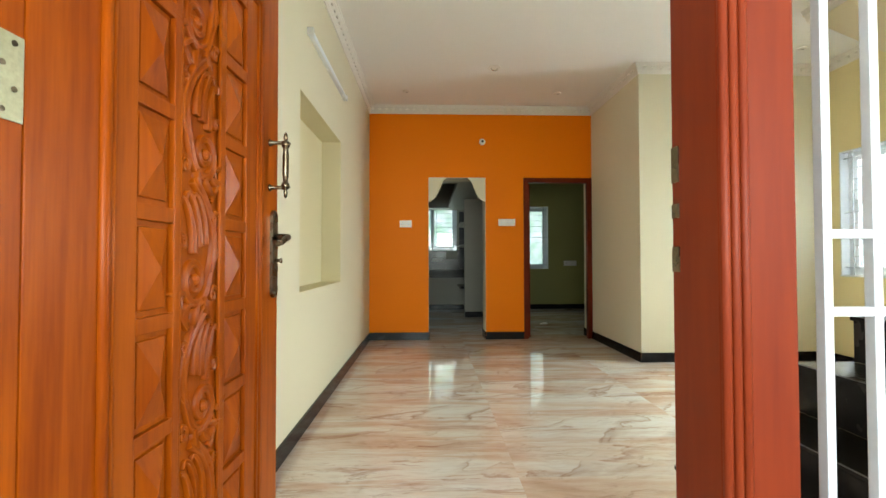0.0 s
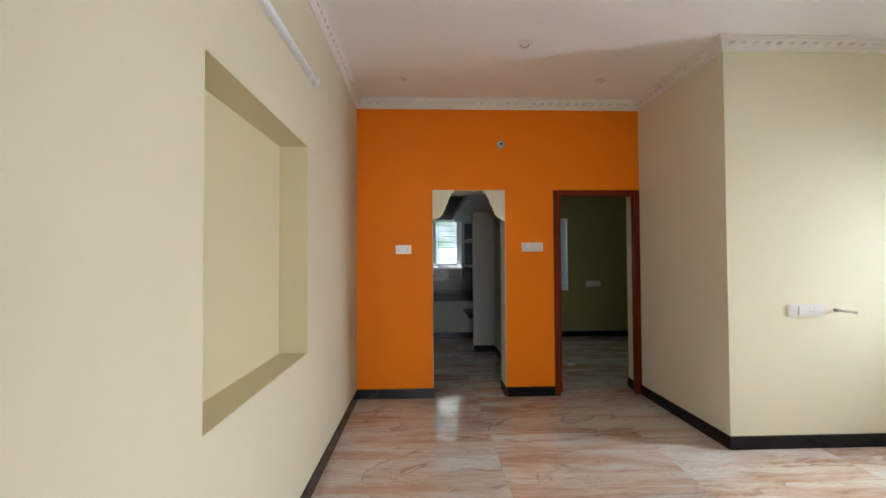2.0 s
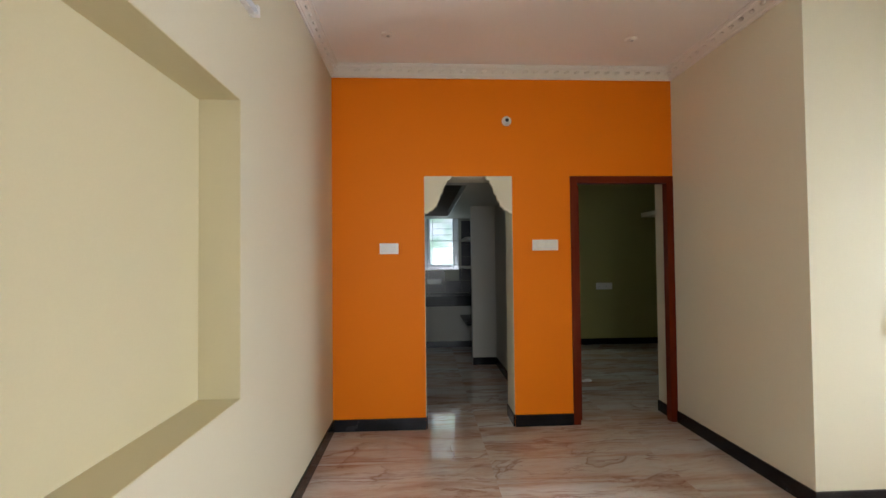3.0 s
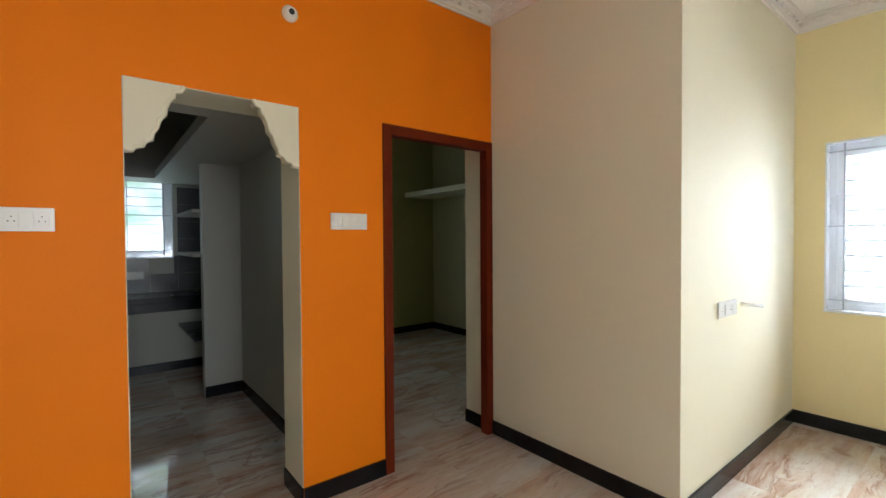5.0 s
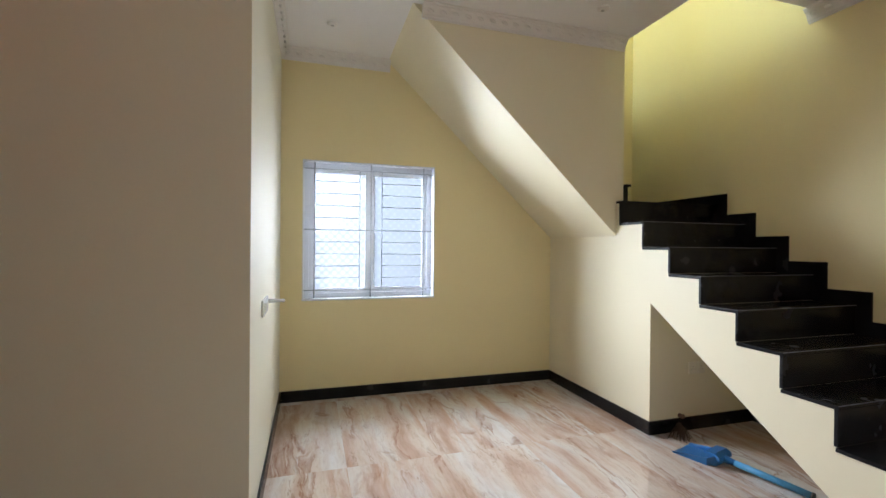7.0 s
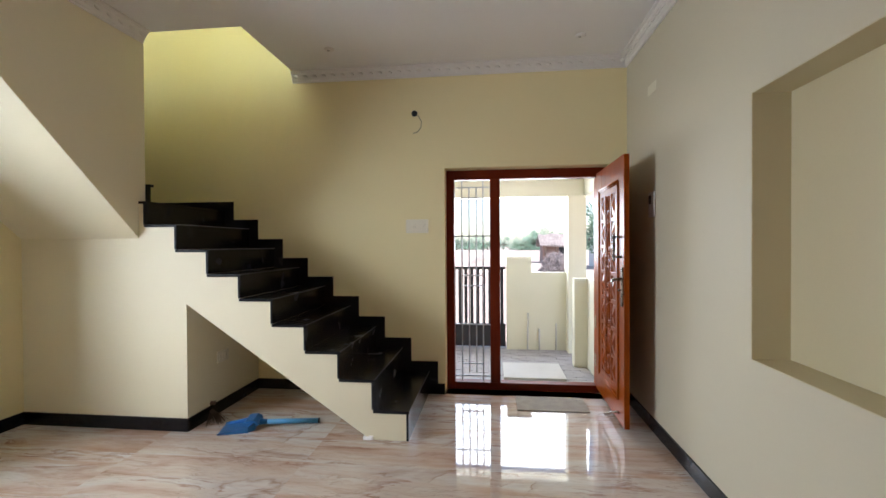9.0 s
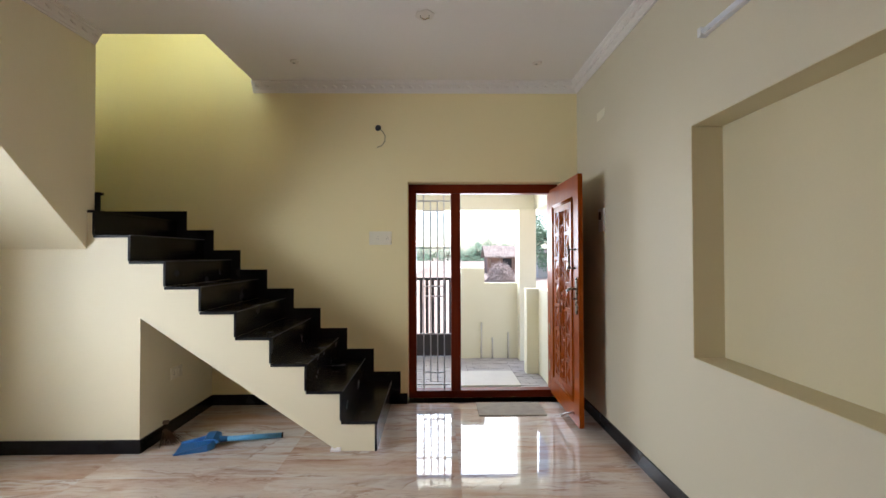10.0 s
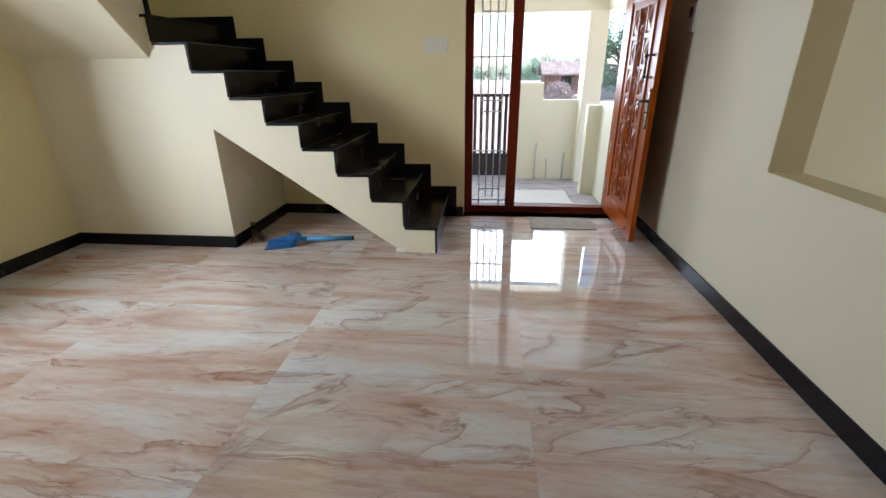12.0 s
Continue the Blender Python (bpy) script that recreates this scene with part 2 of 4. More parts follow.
FRAMEWOOD_X = wood_material("red_brown_head_wood", (0.11, 0.012, 0.004), (0.17, 0.024, 0.006), 0.4, "x")
BRASS = varied("antique_brass", (0.17, 0.135, 0.092), 0.28, metal=1.0, amount=0.35, scale=25, fine=200, bump=0.05)
HINGE = varied("aged_hinge_metal", (0.36, 0.34, 0.23), 0.45, metal=0.8, amount=0.2, scale=20, fine=200, bump=0.05)
STEEL = varied("brushed_steel", (0.62, 0.62, 0.60), 0.25, metal=1.0, amount=0.1, scale=20, fine=200, bump=0.02)
GRILLE = varied("grey_painted_steel", (0.50, 0.53, 0.58), 0.35, metal=0.2, amount=0.06, scale=15, fine=120, bump=0.03)
PLASTIC = varied("white_switch_plastic", (0.80, 0.80, 0.80), 0.25, amount=0.02, scale=5, fine=80, bump=0.0)
CREAMPLASTIC = varied("cream_switch_plastic", (0.84, 0.79, 0.64), 0.3, amount=0.02, scale=5, fine=80, bump=0.0)
UPVC = varied("white_window_frame", (0.78, 0.82, 0.88), 0.3, amount=0.02, scale=5, fine=80, bump=0.0)
BLACK = varied("black_socket_plastic", (0.02, 0.02, 0.02), 0.4, amount=0.2, scale=20, fine=90, bump=0.0)
BLUE = varied("blue_dustpan_plastic", (0.03, 0.16, 0.42), 0.35, amount=0.12, scale=9, fine=90, bump=0.02)
BLUETUBE = varied("pale_blue_handle", (0.09, 0.33, 0.58), 0.35, amount=0.12, scale=9, fine=90, bump=0.02)
MAT = varied("grey_beige_doormat", (0.36, 0.33, 0.27), 0.95, amount=0.2, scale=14, fine=220, bump=0.6, depth=0.004)
GATE = varied("black_painted_steel", (0.02, 0.018, 0.025), 0.4, amount=0.3, scale=8, fine=90, bump=0.03)
PAVER = varied("grey_concrete_paver", (0.33, 0.315, 0.32), 0.85, amount=0.18, scale=5, fine=70, bump=0.3)
SLAB = varied("pale_cement_slab", (0.50, 0.49, 0.47), 0.85, amount=0.1, scale=3, fine=60, bump=0.3)
DIRT = varied("dry_bare_earth", (0.40, 0.315, 0.26), 0.95, amount=0.3, scale=0.25, fine=4, bump=0.5, depth=0.05)
THATCH = varied("weathered_thatch", (0.27, 0.225, 0.20), 0.95, amount=0.4, scale=3, fine=25, bump=0.8, depth=0.05, stretch=(3, 1, 1))
MUD = varied("mud_wall", (0.24, 0.16, 0.13), 0.95, amount=0.3, scale=2, fine=20, bump=0.4)
DRYWOOD = varied("dry_brushwood", (0.33, 0.275, 0.255), 0.9, amount=0.35, scale=5, fine=40, bump=0.3)
BRISTLE = varied("dark_broom_bristle", (0.075, 0.045, 0.03), 0.8, amount=0.3, scale=10, fine=60, bump=0.1)
BARK = varied("tree_bark", (0.14, 0.10, 0.07), 0.9, amount=0.3, scale=5, fine=40, bump=0.5)
LEAF = varied("green_foliage", (0.17, 0.28, 0.19), 0.6, amount=0.5, scale=0.7, fine=6, bump=0.0)
PAPER = varied("crumpled_white_paper", (0.8, 0.8, 0.8), 0.7, amount=0.05, scale=20, fine=100, bump=0.1)
TILE = tile_material("polished_marble_print_tile")
GROUT = varied("tile_joint", (0.34, 0.26, 0.20), 0.7, amount=0.1, scale=8, fine=80, bump=0.0)

glass, gnt, gb = nodes_of("embossed_frosted_glass")
gtc = gnt.nodes.new("ShaderNodeTexCoord")
gmp = gnt.nodes.new("ShaderNodeMapping")
gmp.inputs["Rotation"].default_value = (radians(45), 0, 0)
gnt.links.new(gtc.outputs["Object"], gmp.inputs[0])
gv = put(gnt, "ShaderNodeTexVoronoi", Scale=19.0, Randomness=0.08)
gnt.links.new(gmp.outputs[0], gv.inputs["Vector"])
gr = ramp(gnt, [(0.25, (0.185, 0.192, 0.203)), (0.55, (0.112, 0.121, 0.132))])
gnt.links.new(gv.outputs["Distance"], gr.inputs[0])
gt = gnt.nodes.new("ShaderNodeBsdfTranslucent")
gnt.links.new(gr.outputs[0], gt.inputs[0])
gg = put(gnt, "ShaderNodeBsdfRefraction", Roughness=0.6, IOR=1.1)
gm = put(gnt, "ShaderNodeMixShader", Fac=0.006)
gnt.links.new(gt.outputs[0], gm.inputs[1])
gnt.links.new(gg.outputs[0], gm.inputs[2])
gbp = put(gnt, "ShaderNodeBump", Strength=0.25, Distance=0.004)
gnt.links.new(gv.outputs["Distance"], gbp.inputs["Height"])
gnt.links.new(gbp.outputs[0], gg.inputs["Normal"])
gnt.links.new(gm.outputs[0], gnt.nodes["Material Output"].inputs[0])

clear, cnt, cb = nodes_of("plain_frosted_glass")
ct = cnt.nodes.new("ShaderNodeBsdfTranslucent")
ctc = cnt.nodes.new("ShaderNodeTexCoord")
cn = put(cnt, "ShaderNodeTexNoise", Scale=3.5, Detail=3.0)
cnt.links.new(ctc.outputs["Object"], cn.inputs["Vector"])
cr = ramp(cnt, [(0.35, (0.38, 0.50, 0.42)), (0.65, (0.58, 0.62, 0.62))])
cnt.links.new(cn.outputs[0], cr.inputs[0])
cnt.links.new(cr.outputs[0], ct.inputs[0])
cnt.links.new(ct.outputs[0], cnt.nodes["Material Output"].inputs[0])

# ---- helpers of this scene ----


def box_in(bm, x0, x1, y0, y1, z0, z1, bevel=0.0):
    r = bmesh.ops.create_cube(bm, size=1.0, matrix=Matrix.Translation(((x0 + x1) / 2, (y0 + y1) / 2, (z0 + z1) / 2)) @ Matrix.Diagonal((abs(x1 - x0), abs(y1 - y0), abs(z1 - z0), 1)))
    if bevel:
        es = {e for v in r["verts"] for e in v.link_edges}
        bmesh.ops.bevel(bm, geom=list(es), offset=bevel, segments=2, profile=0.7, affect="EDGES")


def tube_in(bm, pts, r, sides=8, close=True):
    """A round bar through the points; r is one radius or one for each point."""
    pts = [Vector(p) for p in pts]
    rs = r if isinstance(r, (list, tuple)) else [r] * len(pts)
    rings, n = [], len(pts)
    for i, p in enumerate(pts):
        d = (pts[min(i + 1, n - 1)] - pts[max(i - 1, 0)]).normalized()
        a = d.orthogonal().normalized() if i == 0 else (a - d * a.dot(d)).normalized()
        b = d.cross(a)
        rings.append([bm.verts.new(p + (a * math.cos(2 * math.pi * k / sides) + b * math.sin(2 * math.pi * k / sides)) * rs[i]) for k in range(sides)])
    for q, s in zip(rings, rings[1:]):
        for k in range(sides):
            f = bm.faces.new((q[k], q[(k + 1) % sides], s[(k + 1) % sides], s[k]))
            f.smooth = True
    if close:
        bm.faces.new(list(reversed(rings[0])))
        bm.faces.new(rings[-1])


def prism_in(bm, outline, lo, hi, axis="y"):
    """A flat outline of (u, v) pushed out along an axis: x takes (y, z), y takes (x, z), z takes (x, y)."""
    def at(u, v, w):
        return {"x": (w, u, v), "y": (u, w, v), "z": (u, v, w)}[axis]
    a = [bm.verts.new(at(u, v, lo)) for u, v in outline]
    b = [bm.verts.new(at(u, v, hi)) for u, v in outline]
    n = len(outline)
    bm.faces.new(a)
    bm.faces.new(list(reversed(b)))
    for i in range(n):
        bm.faces.new((a[i], b[i], b[(i + 1) % n], a[(i + 1) % n]))
    bmesh.ops.recalc_face_normals(bm, faces=bm.faces)


def mesh_of(name, bm, material):
    me = bpy.data.meshes.new(name)
    bm.to_mesh(me)
    bm.free()
    for m in material if isinstance(material, (list, tuple)) else [material]:
        me.materials.append(m)
    return me


def thing(name, bm, material, label, category, kind="", group=""):
    return tagged(new(name, mesh_of(name, bm, material)), label, category, group, kind)


def holder(name, label, category, kind="", group="", at=(0, 0, 0)):
    e = tagged(new(name), label, category, group, kind)
    e.location = at
    return e


def part(name, bm, material, parent, label=""):
    o = new(name, mesh_of(name, bm, material))
    o.parent = parent
    if label:
        o["label"] = label
    return o


def boxes(*rows, bevel=0.0):
    bm = bmesh.new()
    for r in rows:
        box_in(bm, *r, bevel=bevel)
    return bm


# ---- plan ----
XL, XR, YF, YO, YB, XB, YS = -0.73, 4.166, 0.768, 5.735, 4.41, 2.22, 1.775
YX = 0.50            # outer face of the front wall
YK, XK = 6.02, 1.02  # inner face of the arch wall, kitchen side wall
HC = 3.07            # ceiling
TOP = 5.6            # top of the stair tower
PZ = -0.18           # porch paving

# ---- walls ----
NY0, NY1, NZ0, NZ1, ND = 2.652, 3.878, 0.860, 2.100, 0.172
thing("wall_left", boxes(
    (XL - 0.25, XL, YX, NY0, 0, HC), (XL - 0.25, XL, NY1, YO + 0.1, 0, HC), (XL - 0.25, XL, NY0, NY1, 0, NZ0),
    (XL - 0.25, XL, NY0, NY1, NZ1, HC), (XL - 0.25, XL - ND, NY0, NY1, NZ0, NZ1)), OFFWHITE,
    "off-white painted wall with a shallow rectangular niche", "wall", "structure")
thing("trim_niche", boxes((XL - ND, XL - ND + 0.004, NY0 + 0.004, NY1 - 0.004, NZ0 + 0.004, NZ1 - 0.004), (XL - ND, XL - 0.001, NY0, NY0 + 0.004, NZ0, NZ1), (XL - ND, XL - 0.001, NY1 - 0.004, NY1, NZ0, NZ1),
    (XL - ND, XL - 0.001, NY0 + 0.004, NY1 - 0.004, NZ0, NZ0 + 0.004), (XL - ND, XL - 0.001, NY0 + 0.004, NY1 - 0.004, NZ1 - 0.004, NZ1)), NICHEPAINT, "pale yellow painted inside of the wall niche", "niche", "structure")
AX0, AX1, AZ, DX0, DX1, DZ = 0.045, 0.80, 2.131, 1.305, 2.22, 2.131
thing("wall_north", boxes(
    (XL, AX0, YO, YK, 0, HC), (AX1, DX0, YO, YK, 0, HC), (DX0, DX1, YO, YK, DZ, HC), (AX0, AX1, YO, YK, AZ, HC)),
    ORANGE, "bright orange feature wall with an arched opening and a doorway", "wall", "structure")
thing("wall_block", boxes((XB, 4.42, YB, YK, 0, HC)), CREAM, "cream painted wall block beside the doorway", "wall", "structure")
WY0, WY1, WZ0, WZ1 = 3.027, 4.229, 0.883, 2.122
thing("wall_right", boxes(
    (XR, XR + 0.25, YX, WY0, 0, TOP), (XR, XR + 0.25, WY1, YB, 0, TOP), (XR, XR + 0.25, WY0, WY1, 0, WZ0), (XR, XR + 0.25, WY0, WY1, WZ1, TOP)),
    YELLOW, "pale yellow wall with a window", "wall", "structure")
FX0, FX1, FZ = -0.583, 0.908, 2.118
thing("wall_front", boxes(
    (XL, FX0, YX, YF, -0.2, HC), (FX1, XR, YX, YF, -0.2, HC), (FX0, FX1, YX, YF, FZ, HC), (FX0, FX1, YX, YF, -0.2, 0.0), (2.1, XR, YX, YF, HC, TOP)),
    YELLOW, "pale yellow front wall with the entrance", "wall", "structure")
# jambs of the arch and of the bedroom doorway in cream
thing("trim_arch_jamb", boxes((AX1 - 0.004, AX1, YO + 0.004, YK, 0, AZ), (AX0, AX0 + 0.004, YO + 0.004, YK, 0, AZ), (AX0, AX1, YO + 0.004, YK, AZ - 0.004, AZ)), CREAM, "cream painted reveal of the arched opening", "trim", "structure")
thing("trim_bedroom_jamb", boxes((DX1 - 0.005, DX1 - 0.001, 5.797, YK, 0, DZ)), CREAM, "cream painted reveal of the bedroom doorway", "trim", "structure")

# ---- ceilings ----
OX0, OY1 = 2.36, 1.69
thing("ceiling", boxes((XL - 0.25, OX0, YX, YK, HC, HC + 0.13), (OX0, XR, OY1, YK, HC, HC + 0.13)), WHITE, "white painted plaster ceiling with a stairwell opening", "ceiling", "structure")
thing("ceiling_stair_tower", boxes((2.1, XR + 0.25, YX, 5.5, TOP, TOP + 0.12)), WHITE, "white ceiling over the stair tower", "ceiling", "structure")
thing("wall_stair_tower", boxes((2.1, OX0 - 0.02, YF, 5.25, HC + 0.13, TOP), (2.34, 2.45, 5.25, 5.4, HC + 0.13, TOP), (4.05, XR, 5.25, 5.4, HC + 0.13, TOP), (2.45, 4.05, 5.25, 5.4, 5.25, TOP)), YELLOW, "yellow wall of the upper stair tower", "wall", "structure")

# ---- kitchen and bedroom shells ----
thing("wall_kitchen_left", boxes((XL - 0.25, XL, YK - 0.2, 10.0, 0, HC)), GREYWALL, "grey white kitchen wall", "wall", "structure")
KX0, KX1, KZ0, KZ1, KY = -0.42, 0.683, 1.232, 2.25, 9.75
thing("wall_kitchen_back", boxes((XL, KX0, KY, KY + 0.25, 0, HC), (KX1, 1.17, KY, KY + 0.25, 0, HC), (KX0, KX1, KY, KY + 0.25, 0, KZ0), (KX0, KX1, KY, KY + 0.25, KZ1, HC)), GREYWALL, "grey white kitchen back wall with a window", "wall", "structure")
thing("wall_partition", boxes((XK, 1.17, YK, KY, 0, HC)), GREYWALL, "grey white partition wall of the kitchen", "wall", "structure")
thing("wall_kitchen_pier", boxes((0.70, XK, 7.91, 8.03, 0, 2.14)), GREYWALL, "grey white pier wall beside the kitchen shelves", "wall", "structure")
BYW, BXR = 9.10, 4.22
BX0, BX1, BZ0, BZ1 = 1.50, 2.563, 0.84, 2.15
thing("wall_bedroom_back", boxes((1.17, BX0, BYW, BYW + 0.25, 0, HC), (BX1, BXR, BYW, BYW + 0.25, 0, HC), (BX0, BX1, BYW, BYW + 0.25, 0, BZ0), (BX0, BX1, BYW, BYW + 0.25, BZ1, HC)), OLIVE, "olive green bedroom wall with a window", "wall", "structure")
thing("wall_bedroom_right", boxes((BXR, BXR + 0.25, YK, BYW + 0.25, 0, HC)), PALEOLIVE, "pale olive bedroom wall beside the shelf", "wall", "structure")
thing("wall_bedroom_left", boxes((1.17, 1.18, YK, BYW, 0, HC)), OLIVE, "olive green side wall of the bedroom", "wall", "structure")
thing("ceiling_back_rooms", boxes((XL - 0.25, BXR + 0.25, YK, 10.0, HC, HC + 0.13)), WHITE, "white ceiling of the kitchen and bedroom", "ceiling", "structure")

# ---- floor slab ----
floor = thing("floor", boxes((XL - 0.2, XR + 0.2, 0.62, 9.9, -0.2, -0.006)), GROUT, "polished beige marble-print tile floor with rust veins", "floor", "structure")

# ---- skirting ----


def skirting(x0, y0, x1, y1, nx, ny):
    """Black granite skirting along a wall from one point to another; n is the side on which the room lies."""
    t, h = 0.014, 0.098
    bm = bmesh.new()
    if y0 == y1:
        lo, hi = sorted((y0, y0 + ny * t))
        xs = sorted((x0, x1))
        n = max(1, round((xs[1] - xs[0]) / 1.2))
        for k in range(n):
            box_in(bm, xs[0] + (xs[1] - xs[0]) * k / n + 0.0008, xs[0] + (xs[1] - xs[0]) * (k + 1) / n - 0.0008, lo, hi, 0, h, 0.002)
    else:
        lo, hi = sorted((x0, x0 + nx * t))
        ys = sorted((y0, y1))
        n = max(1, round((ys[1] - ys[0]) / 1.2))
        for k in range(n):
            box_in(bm, lo, hi, ys[0] + (ys[1] - ys[0]) * k / n + 0.0008, ys[0] + (ys[1] - ys[0]) * (k + 1) / n - 0.0008, 0, h, 0.002)
    return thing("baseboard", bm, GRANITE, "black polished granite skirting along the wall", "baseboard", "structure")


TX = 2.765  # inner end of the space under the stairs
for run in ((XL, YF, XL, YO, 1, 0), (XL + 0.014, YO, AX0, YO, 0, -1), (AX1, YO, DX0, YO, 0, -1), (AX1, YO, AX1, YK, -1, 0), (AX0, YO, AX0, YK, 1, 0),
            (XB, YB, XB, YO, -1, 0), (XB - 0.014, YB, XR, YB, 0, -1), (XR, YS, XR, YB - 0.014, -1, 0), (TX - 0.014, YS, XR - 0.014, YS, 0, 1),
            (TX, YF, TX, YS, -1, 0), (1.05, YF, TX - 0.014, YF, 0, 1), (FX1 + 0.004, YF, 1.05, YF, 0, 1), (XL + 0.014, YF, FX0, YF, 0, 1),
            (XK, YK, XK, 7.91, -1, 0), (0.70, 7.91, XK - 0.014, 7.91, 0, -1), (XL, YK, XL, 9.10, 1, 0), (XL, 9.12, 1.0, 9.12, 0, -1), (DX1 - 0.005, 5.80, DX1 - 0.005, YK, -1, 0),
            (1.18, BYW, BXR, BYW, 0, -1), (BXR, YK, BXR, BYW - 0.014, -1, 0), (1.18, YK, 1.18, BYW - 0.014, 1, 0)):
    skirting(*run)

# ---- cornice ----


def cornice(x0, y0, x1, y1, nx, ny, lap0=0.0, lap1=0.0):
    """Moulded plaster cornice with a twisted leaf row, along a wall under the ceiling."""
    a, b, n = Vector((x0, y0, 0)), Vector((x1, y1, 0)), Vector((nx, ny, 0))
    d = (b - a).normalized()
    profile = [(0, -0.098), (0.012, -0.098), (0.014, -0.086), (0.022, -0.080), (0.026, -0.066), (0.046, -0.030), (0.056, -0.024), (0.058, -0.012), (0.068, -0.010), (0.068, 0), (0, 0)]
    bm = bmesh.new()
    def ring(p, lap):
        return [bm.verts.new(p + n * u + d * (lap * u) + Vector((0, 0, HC - 0.001 + v))) for u, v in profile]
    ra, rb = ring(a, lap0), ring(b, lap1)
    k = len(profile)
    for i in range(k):
        bm.faces.new((ra[i], rb[i], rb[(i + 1) % k], ra[(i + 1) % k]))
    bm.faces.new(list(reversed(ra)))
    bm.faces.new(rb)
    bmesh.ops.recalc_face_normals(bm, faces=bm.faces)
    ob = thing("trim_cornice", bm, CORNICE, "white moulded plaster cornice with a twisted leaf row", "cornice", "structure")
    beads = bmesh.new()
    length = (b - a).length
    count = max(1, int((length - 0.04) / 0.088))
    up = Vector((0, 0, 1))
    face = (n * 0.036 + up * 0.02).normalized()
    for i in range(count):
        c = a + d * ((i + 0.5) * length / count) + n * 0.037 + up * (HC - 0.047)
        long_way = (d * 0.8 + (up * 0.036 - n * 0.02).normalized() * 0.62).normalized()
        side = face.cross(long_way)
        m = Matrix.Translation(c) @ Matrix((long_way, side, face)).transposed().to_4x4() @ Matrix.Diagonal((0.036, 0.017, 0.011, 1))
        r = bmesh.ops.create_uvsphere(beads, u_segments=8, v_segments=5, radius=1.0, matrix=m)
        for v in r["verts"]:
            for f in v.link_faces:
                f.smooth = True
    o = part("leaf_row", beads, CORNICE, ob)
    tagged(o, kind="stuff")
    return ob


cornice(XL, YF, XL, YO, 1, 0, 1, -1)
cornice(XL, YO, XB, YO, 0, -1, 1, -1)
cornice(XB, YB, XB, YO, -1, 0, -1, -1)
cornice(XB, YB, XR, YB, 0, -1, -1, -1)
cornice(XR, 3.47, XR, YB, -1, 0, 0, -1)
cornice(XL, YF, OX0 + 0.02, YF, 0, 1, 1, 0)
cornice(3.15, OY1 + 0.03, 3.15, 3.42, -1, 0, 0, 0)

# ---- staircase ----
RISE, RUN, SX0 = 0.192, 0.2535, 1.07
TREADS = (0.0, 0.216, 0.434, 0.632, 0.824, 1.011, 1.192, 1.377, 1.568, 1.748)  # uneven, as laid


def tread_z(k):
    return TREADS[k]


def riser_x(k):
    """Front face of riser k."""
    return SX0 + RUN * (k - 1)


stairs = holder("staircase", "cream plastered staircase with black polished granite treads and risers", "staircase", "structure")
outline = [(riser_x(1), 0.0)]
for k in range(1, 9):
    outline += [(riser_x(k), tread_z(k) - 0.02), (riser_x(k + 1), tread_z(k) - 0.02)]
outline += [(riser_x(9), 0.0), (TX, 0.0), (TX, 0.965), (1.345, 0.0)]
clean = [p for i, p in enumerate(outline) if i == 0 or p != outline[i - 1]]
bm = bmesh.new()
prism_in(bm, clean, YF, YS, "y")
part("flight_body", bm, STAIRPAINT, stairs)
part("landing_base", boxes((riser_x(9), XR, YF, YS, 0, tread_z(9) - 0.02)), STAIRPAINT, stairs)
for k in range(1, 9):
    step = part("tread", boxes((riser_x(k) - 0.012, riser_x(k + 1), YF, YS + 0.012, tread_z(k) - 0.02, tread_z(k)), bevel=0.004), GRANITE, stairs)
    bm = bmesh.new()
    tube_in(bm, [(riser_x(k) - 0.0112, YF + 0.002, tread_z(k) - 0.0012), (riser_x(k) - 0.0112, YS + 0.011, tread_z(k) - 0.0012)], 0.0022, 6)
    part("nosing", bm, WORNEDGE, step, "worn grey front edge")
for k in range(1, 10):
    z0 = tread_z(k - 1) if k > 1 else 0.0
    part("riser", boxes((riser_x(k) - 0.004, riser_x(k) + 0.012, YF, YS + 0.003, z0 + 0.001, tread_z(k) - 0.02)), GRANITE, stairs)
part("landing_tread", boxes((riser_x(9) - 0.012, XR, YF, YS + 0.004, tread_z(9) - 0.02, tread_z(9)), bevel=0.004), GRANITE, stairs)
for k in range(1, 9):
    part("wall_skirting", boxes((riser_x(k) - 0.092, riser_x(k + 1) - 0.092, YF, YF + 0.014, (tread_z(k - 1) if k > 1 else 0.0) + 0.0005, tread_z(k) + 0.09)), GRANITE, stairs)
part("wall_skirting", boxes((riser_x(9) - 0.092, XR, YF, YF + 0.014, tread_z(8) + 0.0005, tread_z(9) + 0.09)), GRANITE, stairs)
part("wall_skirting", boxes((XR - 0.014, XR, YF + 0.014, YS, tread_z(9), tread_z(9) + 0.09)), GRANITE, stairs)
# upper flight: sloping underside, closed side wall, steps
SLOPE = (HC - 1.464) / (3.485 - YS)
bm = bmesh.new()
prism_in(bm, [(YS, 1.464), (YS, 1.66), (YS + 0.25, 1.90), (4.35, 1.66 + (4.35 - YS) * SLOPE), (4.35, 1.464 + (4.35 - YS) * SLOPE)], 3.15, XR, "x")
part("upper_flight_body", bm, STAIRPAINT, stairs, "sloping cream underside of the upper flight")
bm = bmesh.new()
prism_in(bm, [(OY1 + 0.02, 1.745), (OY1 + 0.02, 3.9), (4.3, 3.9), (4.3, 3.4), (3.485, HC + 0.002), (YS + 0.002, 1.468), (YS + 0.002, 1.745)], 3.147, 3.25, "x")
